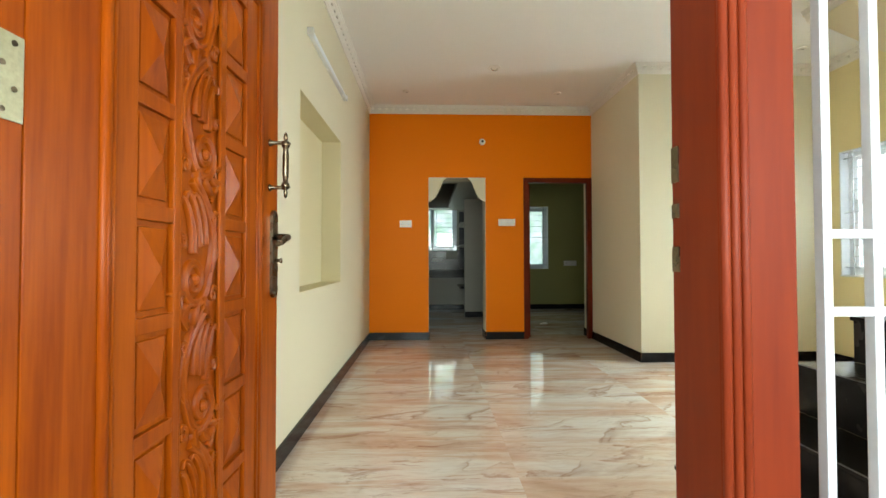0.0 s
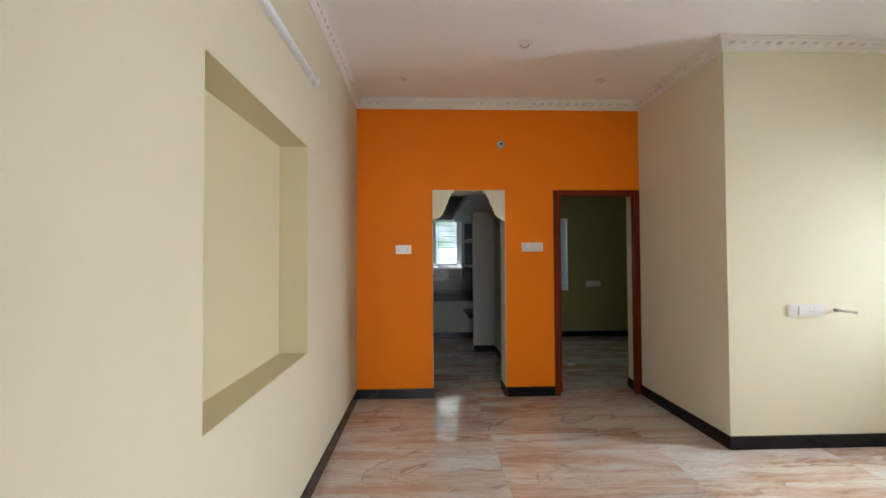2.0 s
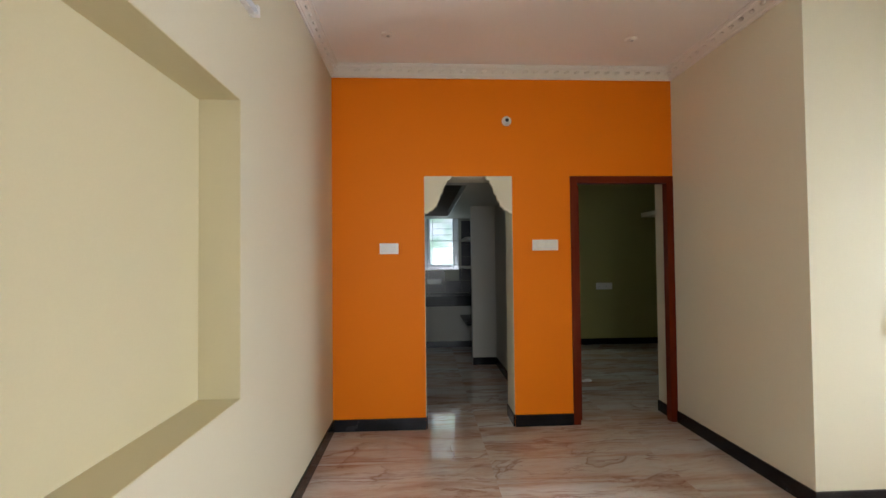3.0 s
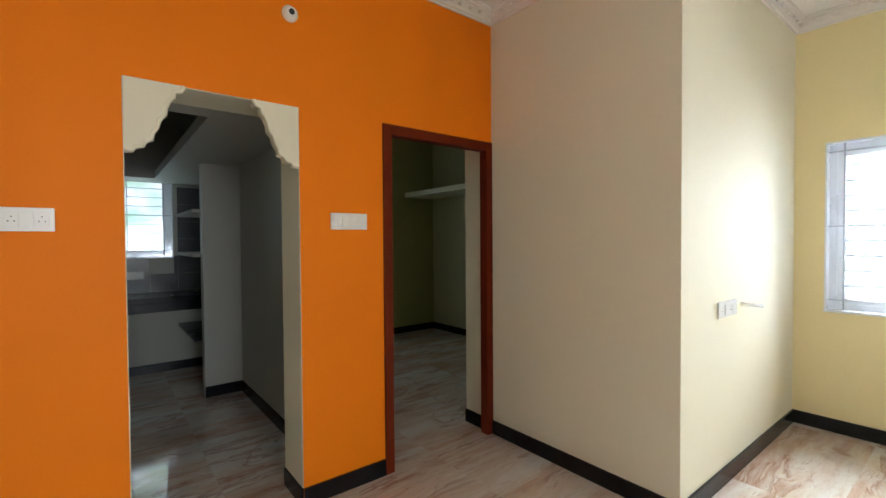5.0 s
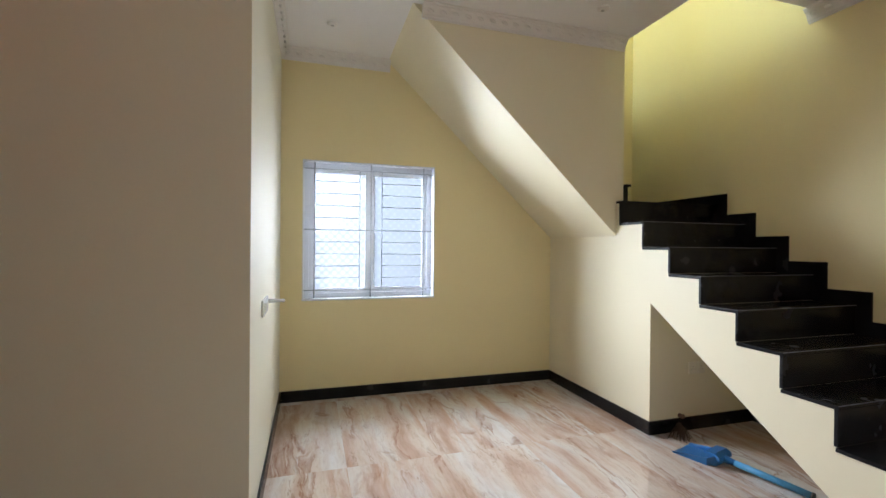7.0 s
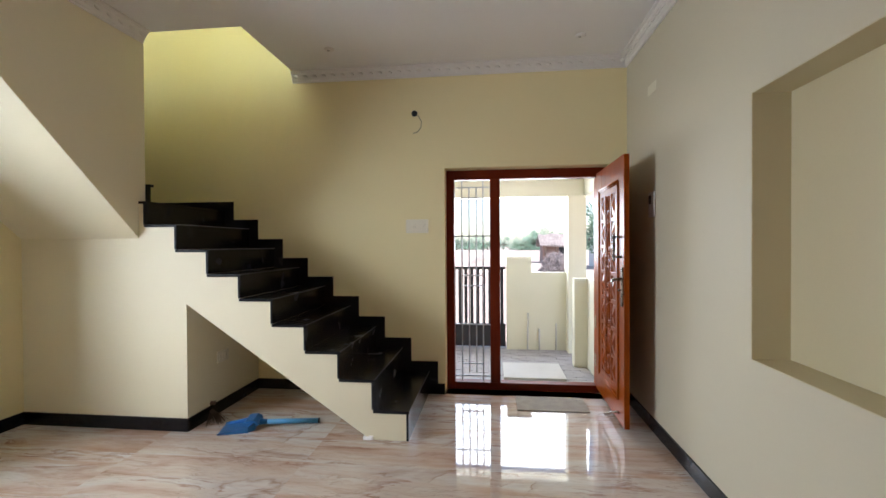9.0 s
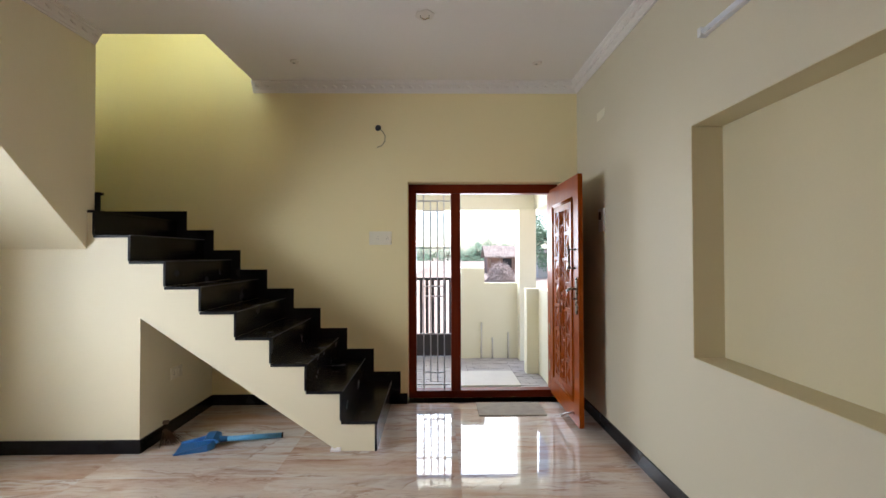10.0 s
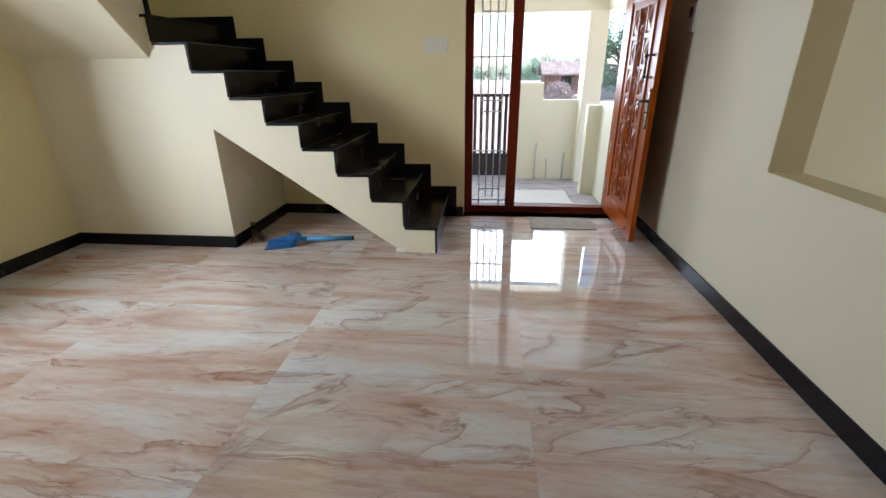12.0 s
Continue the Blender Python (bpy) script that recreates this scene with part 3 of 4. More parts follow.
part("upper_flight_side", bm, STAIRPAINT, stairs, "tan shaded side wall of the upper flight")
for k in range(1, 8):
    y = YS + 0.06 + 0.2 * (k - 1)
    part("tread", boxes((3.25, XR, y, y + 0.215, tread_z(9) + RISE * k - 0.02, tread_z(9) + RISE * k)), GRANITE, stairs)
    part("riser", boxes((3.25, XR, y, y + 0.012, tread_z(9) + RISE * (k - 1), tread_z(9) + RISE * k - 0.02)), GRANITE, stairs)
part("side_skirting", boxes((3.118, 3.146, 1.69, 1.712, tread_z(9), 1.88), (3.118, 3.16, 1.66, 1.709, 1.868, 1.886)), GRANITE, stairs)
thing("plaster_crumbs", boxes((1.335, 1.40, 1.74, 1.79, 0.0, 0.022), (1.325, 1.36, 1.75, 1.785, 0.0, 0.03), bevel=0.008), WHITE, "small heap of white plaster at the stair foot", "plaster")

# ---- arch brackets ----


def arch_bracket(x, s):
    """Moulded corner of the arch; s is the way it reaches into the opening."""
    pts = [(0, 2.131), (0.225, 2.131), (0.21, 2.105), (0.185, 2.10), (0.182, 2.075), (0.165, 2.055), (0.15, 2.02), (0.148, 1.99), (0.125, 1.965), (0.118, 1.93), (0.10, 1.905), (0.098, 1.875), (0.075, 1.868), (0.065, 1.845), (0.035, 1.838), (0.028, 1.822), (0, 1.82)]
    bm = bmesh.new()
    prism_in(bm, [(x + s * u, z) for u, z in pts], YO - 0.006, YO + 0.07, "y")
    ob = thing("trim_arch_bracket", bm, CREAM, "cream moulded bracket in the corner of the arched opening", "trim", "structure")
    bm = bmesh.new()
    tube_in(bm, [(x + s * u, YO + 0.0, z) for u, z in pts[1:]], 0.011, 6)
    part("moulding", bm, CREAM, ob)


arch_bracket(AX0 + 0.004, 1)
arch_bracket(AX1 - 0.004, -1)

# ---- entrance door ----
entrance = holder("door_1", "red-brown wooden entrance frame with a barred side light", "door frame", "structure")
FY0, FY1 = 0.51, 0.61
MX0, MX1 = 0.393, 0.488


def moulded(x0, x1, z0, z1):
    """An upright frame member with eased edges."""
    return boxes((x0, x1, FY0, FY1, z0, z1), bevel=0.003)


hinge_post = part("post", moulded(FX0, FX0 + 0.08, 0, FZ), FRAMEWOOD, entrance)
part("lining", boxes((FX0 + 0.0795, FX0 + 0.0825, FY0 + 0.001, FY1 - 0.008, 0.071, FZ - 0.091)), TEAK, hinge_post, "orange varnished face of the hinge post")
part("post", moulded(FX1 - 0.075, FX1, 0, FZ), FRAMEWOOD, entrance)
mull = part("mullion", moulded(MX0, MX1, 0.07, FZ - 0.09), FRAMEWOOD, entrance)
part("head", boxes((FX0 + 0.08, FX1 - 0.075, FY0, FY1, FZ - 0.09, FZ), bevel=0.003), FRAMEWOOD_X, entrance)
part("sill", boxes((FX0 + 0.08, FX1 - 0.075, FY0, FY1, 0.0, 0.07), bevel=0.003), FRAMEWOOD_X, entrance)
for dx in (0.006, 0.018, 0.030):
    bm = bmesh.new()
    tube_in(bm, [(MX0 + dx, FY0 - 0.001, 0.07), (MX0 + dx, FY0 - 0.001, FZ - 0.09)], 0.006, 8)
    part("moulding", bm, FRAMEWOOD, mull)
for z, hh in ((1.175, 0.05), (1.125, 0.02), (1.05, 0.035)):
    part("strike_plate", boxes((MX0 - 0.002, MX0 + 0.001, 0.592, 0.608, z, z + hh)), BRASS, mull, "worn brass strike plate")
grille = holder("window_grille", "grey painted steel bar grille in the side light", "grille")
GX0, GX1, GZ0, GZ1, GY = MX1, FX1 - 0.075, 0.07, FZ - 0.09, 0.548
GV = [0.556, 0.622, 0.692, 0.762]


def bar(x0, z0, x1, z1, w=0.012):
    if x0 == x1:
        b = boxes((x0 - w / 2, x0 + w / 2, GY - 0.007, GY + 0.007, z0, z1), bevel=0.002)
    else:
        b = boxes((x0, x1, GY - 0.006, GY + 0.006, z0 - w / 2, z0 + w / 2), bevel=0.002)
    part("bar", b, GRILLE, grille)


for x in (GV[0], GV[3]):
    bar(x, GZ0, x, GZ1)
for x in (GV[1], GV[2]):
    bar(x, 0.145, x, 1.96)
for z in (0.115, 0.62, 1.485, 1.96):
    bar(GX0, z, GX1, z)
for z in (0.235, 1.0, 1.10, 1.86):
    bar(GV[0], z, GV[3], z)

# the leaf, built along its own x from the hinge, its carved face towards -y, then turned into place
LW, LH, LT = 0.936, 2.005, 0.038
leaf = holder("entrance_door", "carved varnished teak entrance door standing open", "door")
part("slab", boxes((0.001, LW - 0.001, 0.012, LT, 0.001, LH - 0.001), bevel=0.002), TEAK, leaf)
PX0, PX1, PZ0, PZ1 = 0.142, 0.780, 0.17, 1.83


def ring_moulding(x0, x1, z0, z1, r, y, name="moulding"):
    bm = bmesh.new()
    tube_in(bm, [(x0, y, z0), (x0, y, z1)], r, 6)
    tube_in(bm, [(x1, y, z0), (x1, y, z1)], r, 6)
    tube_in(bm, [(x0, y, z0), (x1, y, z0)], r, 6)
    tube_in(bm, [(x0, y, z1), (x1, y, z1)], r, 6)
    return part(name, bm, TEAK, leaf)


ring_moulding(PX0, PX1, PZ0, PZ1, 0.011, -0.001)
ring_moulding(PX0 + 0.018, PX1 - 0.018, PZ0 + 0.018, PZ1 - 0.018, 0.006, -0.001)
ROWS_N = 7
pitch = (PZ1 - PZ0 - 0.12) / ROWS_N
PL, PR, CV = (0.225, 0.338), (0.563, 0.686), (0.362, 0.539)
FT, FB = PZ1 - 0.06 - 0.014, PZ0 + 0.06 + 0.014
# proud stiles and rails, sunken fields with a pyramid each
for x0, x1 in ((0.0, PL[0]), (PL[1], CV[0]), (CV[1], PR[0]), (PR[1], LW)):
    part("stile", boxes((x0, x1, 0, 0.0125, 0, LH), bevel=0.0035), TEAK, leaf)
for z0, z1 in ((0.0, FB), (FT, LH)):
    part("rail", boxes((PL[0] - 0.003, PR[1] + 0.003, 0.0006, 0.0125, z0, z1), bevel=0.0035), TEAK, leaf)
for x0, x1 in (PL, PR):
    for k in range(ROWS_N):
        z0 = PZ0 + 0.06 + k * pitch + 0.016
        z1 = z0 + pitch - 0.032
        if k:
            part("rail", boxes((x0 - 0.003, x1 + 0.003, 0.0006, 0.0125, z0 - 0.032, z0), bevel=0.0035), TEAK, leaf)
        bm = bmesh.new()
        q = [bm.verts.new((x, 0.0115, z)) for x, z in ((x0 + 0.012, z0 + 0.012), (x1 - 0.012, z0 + 0.012), (x1 - 0.012, z1 - 0.012), (x0 + 0.012, z1 - 0.012))]
        q2 = [bm.verts.new((x, 0.0070, z)) for x, z in ((x0 + 0.014, z0 + 0.014), (x1 - 0.014, z0 + 0.014), (x1 - 0.014, z1 - 0.014), (x0 + 0.014, z1 - 0.014))]
        tip = bm.verts.new(((x0 + x1) / 2, -0.010, (z0 + z1) / 2))
        for i in range(4):
            bm.faces.new((q[i], q[(i + 1) % 4], q2[(i + 1) % 4], q2[i]))
            bm.faces.new((q2[i], q2[(i + 1) % 4], tip))
        part("pyramid_panel", bm, TEAK, leaf)
cx = 0.4505


def smooth_path(knots, n=14):
    """Points along a Catmull-Rom curve through the (x, z) knots."""
    k = [Vector(p) for p in (knots[0], *knots, knots[-1])]
    out = []
    for p, q, r, t in zip(k, k[1:], k[2:], k[3:]):
        for i in range(n):
            u = i / n
            out.append(0.5 * (2 * q + (r - p) * u + (2 * p - 5 * q + 4 * r - t) * u * u + (3 * q - p - 3 * r + t) * u ** 3))
    return out + [k[-1]]


def ribbon(path, wide, thin, high=0.013):
    """A carved band with a groove along its middle, tapering from wide to thin."""
    bm = bmesh.new()
    rows, n = [], len(path)
    for i, p in enumerate(path):
        d = (path[min(i + 1, n - 1)] - path[max(i - 1, 0)]).normalized()
        half = wide + (thin - wide) * i / (n - 1)
        h = high * (0.45 + 0.55 * half / wide)
        rows.append([bm.verts.new((p.x - d.y * c * half, 0.0128 - e * h, p.y + d.x * c * half)) for c, e in ((-1, 0), (-0.86, 0.75), (-0.5, 1.0), (-0.12, 0.5), (0.12, 0.5), (0.5, 1.0), (0.86, 0.75), (1, 0))])
    for p, q in zip(rows, rows[1:]):
        for k in range(7):
            f = bm.faces.new((p[k], p[k + 1], q[k + 1], q[k]))
            f.smooth = True
    for r in (rows[0], rows[-1]):
        bm.faces.new(r)
    bmesh.ops.recalc_face_normals(bm, faces=bm.faces)
    return bm


def spiral(x, z, r0, r1, a0, turns, s, n=40):
    """Points of a volute that winds inwards from radius r0 to r1; s mirrors it."""
    out = []
    for i in range(n):
        u = i / (n - 1)
        r, a = r0 + (r1 - r0) * u ** 0.8, a0 + turns * 2 * math.pi * u
        out.append(Vector((x + s * r * math.cos(a), z + r * 1.12 * math.sin(a))))
    return out


def leaflet(x, z, a, length, w):
    """A carved leaf with a ridge."""
    bm = bmesh.new()
    n = 7
    c, sn = math.cos(a), math.sin(a)
    rows = []
    for i in range(n):
        u = i / (n - 1)
        half = w * math.sin(math.pi * min(1, u * 0.92 + 0.06)) ** 0.8
        bend = 0.25 * length * u * u
        px, pz = x + c * length * u - sn * bend, z + sn * length * u + c * bend
        rows.append([bm.verts.new((px - sn * h * half, yy, pz + c * h * half)) for h, yy in ((-1, 0.0125), (-0.5, -0.002), (0, 0.004), (0.5, -0.002), (1, 0.0125))])
    for p, q in zip(rows, rows[1:]):
        for k in range(4):
            f = bm.faces.new((p[k], p[k + 1], q[k + 1], q[k]))
            f.smooth = True
    bmesh.ops.recalc_face_normals(bm, faces=bm.faces)
    return bm


UNIT = (FT - FB) / 5
for k in range(5):
    cz = FB + (k + 0.40) * UNIT
    s = 1 if k % 2 else -1
    vx = cx + s * 0.020
    # the volute runs on into the stem that carries the next one
    roll = spiral(vx, cz, 0.060, 0.014, math.pi, 1.55, s)
    stem = smooth_path([(cx + s * 0.030, cz + 0.235), (cx - s * 0.028, cz + 0.180), (cx - s * 0.062, cz + 0.105), (cx - s * 0.056, cz + 0.040)], 8)
    if k == 4:
        stem = smooth_path([(cx - s * 0.005, cz + 0.165), (cx - s * 0.045, cz + 0.125), (cx - s * 0.058, cz + 0.070), (cx - s * 0.050, cz + 0.030)], 8)
    vine = part("carved_scroll", ribbon(stem + roll, 0.0165, 0.009), TEAK, leaf)
    bm = bmesh.new()
    bmesh.ops.create_uvsphere(bm, u_segments=10, v_segments=6, radius=1, matrix=Matrix.Translation((vx, 0.008, cz)) @ Matrix.Diagonal((0.013, 0.012, 0.014, 1)))
    part("boss", bm, TEAK, vine)
    top = min(cz + 0.20, FT - 0.012)
    # long leaves sweeping along the stem, each ending in a hook
    for j, (x0, x1, z0, dz) in enumerate(((0.030, 0.072, 0.060, 0.125), (0.006, 0.050, 0.075, 0.130), (-0.020, 0.022, 0.082, 0.120))):
        z1 = min(cz + z0 + dz, top)
        path = smooth_path([(cx + s * x0, cz + z0), (cx + s * (x0 + 0.004), cz + z0 + (z1 - cz - z0) * 0.45), (cx + s * (x0 + x1) / 2, z1 - 0.02), (cx + s * x1, z1), (cx + s * (x1 + 0.008), z1 - 0.016)], 7)
        part("carved_leaf", ribbon(path, 0.0105, 0.004, 0.015), TEAK, vine)
    # fingers folded round the volute and hooks at the border
    for j in range(4):
        a = -0.5 - 0.62 * j
        part("carved_leaf", leaflet(vx + s * 0.054 * math.cos(a), cz + 0.060 * math.sin(a), a + (0.75 if s > 0 else -0.75) if s > 0 else math.pi - a - 0.75, 0.052, 0.012), TEAK, vine)
    for x, z, r in ((-0.062, -0.040, 0.019), (0.068, 0.085, 0.015), (-0.066, 0.150, 0.016)):
        if cz + z < FT - 0.03:
            part("carved_curl", ribbon(spiral(cx + s * x, cz + z, r, 0.004, 0.6, 1.2, -s if x < 0 else s, 18), 0.0075, 0.004, 0.012), TEAK, vine)
    for x, z0, z1 in ((0.078, -0.11, -0.03), (-0.078, 0.02, 0.10)):
        part("carved_leaf", ribbon(smooth_path([(cx + s * x * 0.6, max(cz + z0, FB + 0.01)), (cx + s * x, (2 * cz + z0 + z1) / 2), (cx + s * x * 0.8, cz + z1)], 8), 0.009, 0.004, 0.011), TEAK, vine)
for x in (CV[0] + 0.002, CV[1] - 0.002):
    bm = bmesh.new()
    tube_in(bm, [(x, 0.004, FB), (x, 0.004, FT)], 0.005, 6)
    part("bead", bm, TEAK, leaf)
# brass furniture at the lock stile
pull = bmesh.new()
hz0, hz1, hx, hy = 1.255, 1.405, 0.863, -0.053
tube_in(pull, [(hx, hy, hz0 - 0.035), (hx, hy, hz0 - 0.028), (hx, hy, hz0 - 0.014), (hx, hy, hz0 - 0.008), (hx, hy, hz0), (hx, hy, hz0 + 0.012), (hx, hy, hz0 + 0.020), (hx, hy, hz0 + 0.045), (hx, hy, (hz0 + hz1) / 2), (hx, hy, hz1 - 0.045), (hx, hy, hz1 - 0.020), (hx, hy, hz1 - 0.012), (hx, hy, hz1), (hx, hy, hz1 + 0.008), (hx, hy, hz1 + 0.014), (hx, hy, hz1 + 0.028), (hx, hy, hz1 + 0.035)],
        [0.002, 0.006, 0.007, 0.005, 0.0165, 0.013, 0.008, 0.0105, 0.0105, 0.0105, 0.008, 0.013, 0.0165, 0.005, 0.007, 0.006, 0.002], 14)
handle = part("pull_handle", pull, BRASS, leaf, "antique brass turned pull handle")
for z in (hz0, hz1):
    bm = bmesh.new()
    tube_in(bm, [(hx, 0, z), (hx, -0.003, z), (hx, -0.008, z), (hx, -0.03, z), (hx, hy, z)], [0.013, 0.012, 0.007, 0.006, 0.008], 12)
    part("stem", bm, BRASS, handle)
bm = bmesh.new()
pl = [(0.845 + 0.024 * math.cos(a), 1.215 + 0.024 * math.sin(a)) for a in [math.pi * i / 8 for i in range(9)]] + [(0.845 + 0.024 * math.cos(a), 0.965 + 0.024 * math.sin(a)) for a in [math.pi + math.pi * i / 8 for i in range(9)]]
prism_in(bm, [(x + 0.048, z - 0.055) for x, z in pl], -0.009, 0.0, "y")
plate = part("lock_plate", bm, BRASS, leaf, "antique brass lock plate with a lever")
bm = bmesh.new()
lz, lx = 1.092, 0.893
tube_in(bm, [(lx, 0, lz), (lx, -0.03, lz), (lx, -0.05, lz), (lx - 0.012, -0.056, lz - 0.002), (lx - 0.04, -0.055, lz - 0.010), (lx - 0.07, -0.054, lz - 0.022), (lx - 0.10, -0.052, lz - 0.026), (lx - 0.118, -0.050, lz - 0.020)], [0.012, 0.011, 0.010, 0.011, 0.010, 0.009, 0.010, 0.006], 10)
part("lever", bm, BRASS, plate)
bm = bmesh.new()
tube_in(bm, [(lx, 0, 1.012), (lx, -0.022, 1.012), (lx, -0.030, 1.012)], [0.008, 0.006, 0.010], 10)
part("key", bm, BRASS, plate)
for x, z in ((0.881, 1.165), (0.905, 1.165), (0.881, 0.905), (0.905, 0.905)):
    bm = bmesh.new()
    tube_in(bm, [(x, -0.008, z), (x, -0.0115, z)], 0.004, 8)
    part("screw", bm, BRASS, plate)
bm = bmesh.new()
tube_in(bm, [(0.80, 0.0, 0.075), (0.80, -0.03, 0.078), (0.795, -0.06, 0.07), (0.79, -0.095, 0.055), (0.79, -0.11, 0.05)], [0.012, 0.008, 0.008, 0.009, 0.013], 10)
part("door_stop", bm, STEEL, leaf, "steel foot stop at the bottom edge")
for z in (1.20, 0.56, 0.20):
    bm = boxes((-0.045, -0.004, -0.0022, 0.0, z, z + 0.115))
    hg = part("hinge", bm, HINGE, leaf, "aged steel butt hinge plate")
    for dx, dz in ((-0.034, 0.012), (-0.018, 0.042), (-0.034, 0.072), (-0.018, 0.103)):
        bm = bmesh.new()
        tube_in(bm, [(dx, -0.0022, z + dz), (dx, -0.004, z + dz)], 0.004, 8)
        part("screw", bm, BRASS, hg)
# turned so that the carved face looks into the room
leaf.matrix_world = pose(-0.500, 0.605, 0.050, 0, 0, 88.9)

# ---- bedroom door ----
bed_frame = holder("door_2", "red-brown wooden bedroom door frame", "door frame", "structure")
BFY0, BFY1 = YO - 0.012, 5.795
part("post", boxes((DX0, DX0 + 0.06, BFY0, BFY1, 0, DZ), bevel=0.003), FRAMEWOOD, bed_frame)
part("post", boxes((DX1 - 0.061, DX1 - 0.003, BFY0, BFY1, 0, DZ), bevel=0.003), FRAMEWOOD, bed_frame)
part("head", boxes((DX0 + 0.06, DX1 - 0.061, BFY0, BFY1, DZ - 0.062, DZ), bevel=0.003), FRAMEWOOD_X, bed_frame)
bed_leaf = holder("bedroom_door", "dark red-brown bedroom door standing open", "door", at=(0, 0, 0))
part("slab", boxes((1.37, 1.404, BFY1 + 0.004, BFY1 + 0.79, 0.01, 2.06), bevel=0.003), FRAMEWOOD, bed_leaf)
bm = bmesh.new()
tube_in(bm, [(1.404, 6.50, 1.02), (1.44, 6.50, 1.02), (1.455, 6.49, 1.02), (1.455, 6.40, 1.015)], 0.008, 8)
part("handle", bm, STEEL, bed_leaf, "steel lever handle")

# ---- windows ----


def window(name, axis, wall, out, u0, u1, z0, z1, label, bars=9, panes=2, pane_glass=None):
    """A white sliding window set in the outer half of the wall, with a steel bar grille on the room side."""
    e = holder(name, label, "window", "structure")
    def bx(ua, ub, da, db, za, zb, bevel=0.0):
        a, b = sorted((wall + out * da, wall + out * db))
        return boxes((a, b, ua, ub, za, zb), bevel=bevel) if axis == "x" else boxes((ua, ub, a, b, za, zb), bevel=bevel)
    f, d0, d1 = 0.055, 0.085, 0.15
    fr = part("frame", bx(u0, u0 + f, d0, d1, z0, z1, 0.003), UPVC, e)
    part("frame", bx(u1 - f, u1, d0, d1, z0, z1, 0.003), UPVC, e)
    part("frame", bx(u0 + f, u1 - f, d0, d1, z0, z0 + f, 0.003), UPVC, e)
    part("frame", bx(u0 + f, u1 - f, d0, d1, z1 - f, z1, 0.003), UPVC, e)
    part("sill", bx(u0 - 0.004, u1 + 0.004, -0.006, d0, z0 - 0.004, z0 + 0.012, 0.003), UPVC, e, "white painted sill")
    for ua, ub in ((u0, u0 + 0.012), (u1 - 0.012, u1)):
        part("reveal", bx(ua, ub, 0.0, d0, z0 + 0.012, z1 - 0.012), UPVC, e)
    part("reveal", bx(u0, u1, 0.0, d0, z1 - 0.012, z1), UPVC, e)
    w = (u1 - u0 - 2 * f) / panes
    for k in range(panes):
        a, b = u0 + f + k * w, u0 + f + (k + 1) * w
        s0, s1 = (0.095, 0.12) if k % 2 else (0.118, 0.143)
        t = 0.042
        sash = part("sash", bx(a, a + t, s0, s1, z0 + f, z1 - f, 0.002), UPVC, e)
        part("rail", bx(b - t, b, s0, s1, z0 + f, z1 - f, 0.002), UPVC, sash)
        part("rail", bx(a + t, b - t, s0, s1, z0 + f, z0 + f + t, 0.002), UPVC, sash)
        part("rail", bx(a + t, b - t, s0, s1, z1 - f - t, z1 - f, 0.002), UPVC, sash)
        g = part("pane", bx(a + t, b - t, (s0 + s1) / 2 - 0.002, (s0 + s1) / 2 + 0.002, z0 + f + t, z1 - f - t), pane_glass or glass, sash, "embossed frosted glass pane")
        g.visible_shadow = False
    # grille: long bars across the opening, short bars in two fields
    gd, r = 0.035, 0.0045
    def rod(ua, za, ub, zb, rr=r):
        bm = bmesh.new()
        pa, pb = ((wall + out * gd, ua, za), (wall + out * gd, ub, zb)) if axis == "x" else ((ua, wall + out * gd, za), (ub, wall + out * gd, zb))
        tube_in(bm, [pa, pb], rr, 6)
        part("grille_bar", bm, GRILLE, e)
    zb0, zb1 = z0 + 0.085, z1 - 0.07
    for z in (zb0, (zb0 + zb1) / 2, zb1):
        rod(u0, z, u1, z, 0.005)
    um, wd = (u0 + u1) / 2, (u1 - u0)
    for u in (u0 + 0.085 * wd, um, u1 - 0.085 * wd):
        rod(u, z0 + 0.012, u, z1 - 0.012, 0.0055)
    for u in (um - 0.085 * wd, um + 0.085 * wd):
        rod(u, zb0, u, zb1)
    step = (zb1 - zb0) / (bars + 1)
    for k in range(1, bars + 1):
        z = zb0 + step * k
        if abs(z - (zb0 + zb1) / 2) > 0.01:
            rod(u0 + 0.085 * wd, z, um - 0.085 * wd, z, 0.0038)
            rod(um + 0.085 * wd, z, u1 - 0.085 * wd, z, 0.0038)
    return e


window("window_1", "x", XR, 1, WY0, WY1, WZ0, WZ1, "white sliding window with frosted glass and a steel bar grille")
window("window_2", "y", KY, 1, KX0, KX1, KZ0, KZ1, "white kitchen window with frosted glass and a bar grille", 7, 2, clear)
window("window_3", "y", BYW, 1, BX0, BX1, BZ0, BZ1, "white bedroom window with a bar grille", 9, 2, clear)

# ---- kitchen ----
thing("kitchen_counter", boxes((XL, XK, 9.05, KY, 0.765, 0.825), (XL, XK, 9.05, 9.075, 0.665, 0.765), bevel=0.004), GRANITE, "black polished granite kitchen counter slab", "counter", "", "")
thing("counter_base", boxes((XL, XK, 9.12, 9.22, 0.0, 0.765)), GREYWALL, "white plastered wall under the kitchen counter", "counter base")
for z, m, lab in ((1.70, SLAB, "grey stone kitchen shelf slab"), (1.285, SLAB, "grey stone kitchen shelf slab"), (0.50, GRANITE, "black granite kitchen shelf slab")):
    thing("kitchen_shelf", boxes((0.635, XK, 8.035, 9.04, z, z + 0.03), bevel=0.004), m, lab + " fixed to the wall", "shelf", "", "shelves beside the kitchen counter")
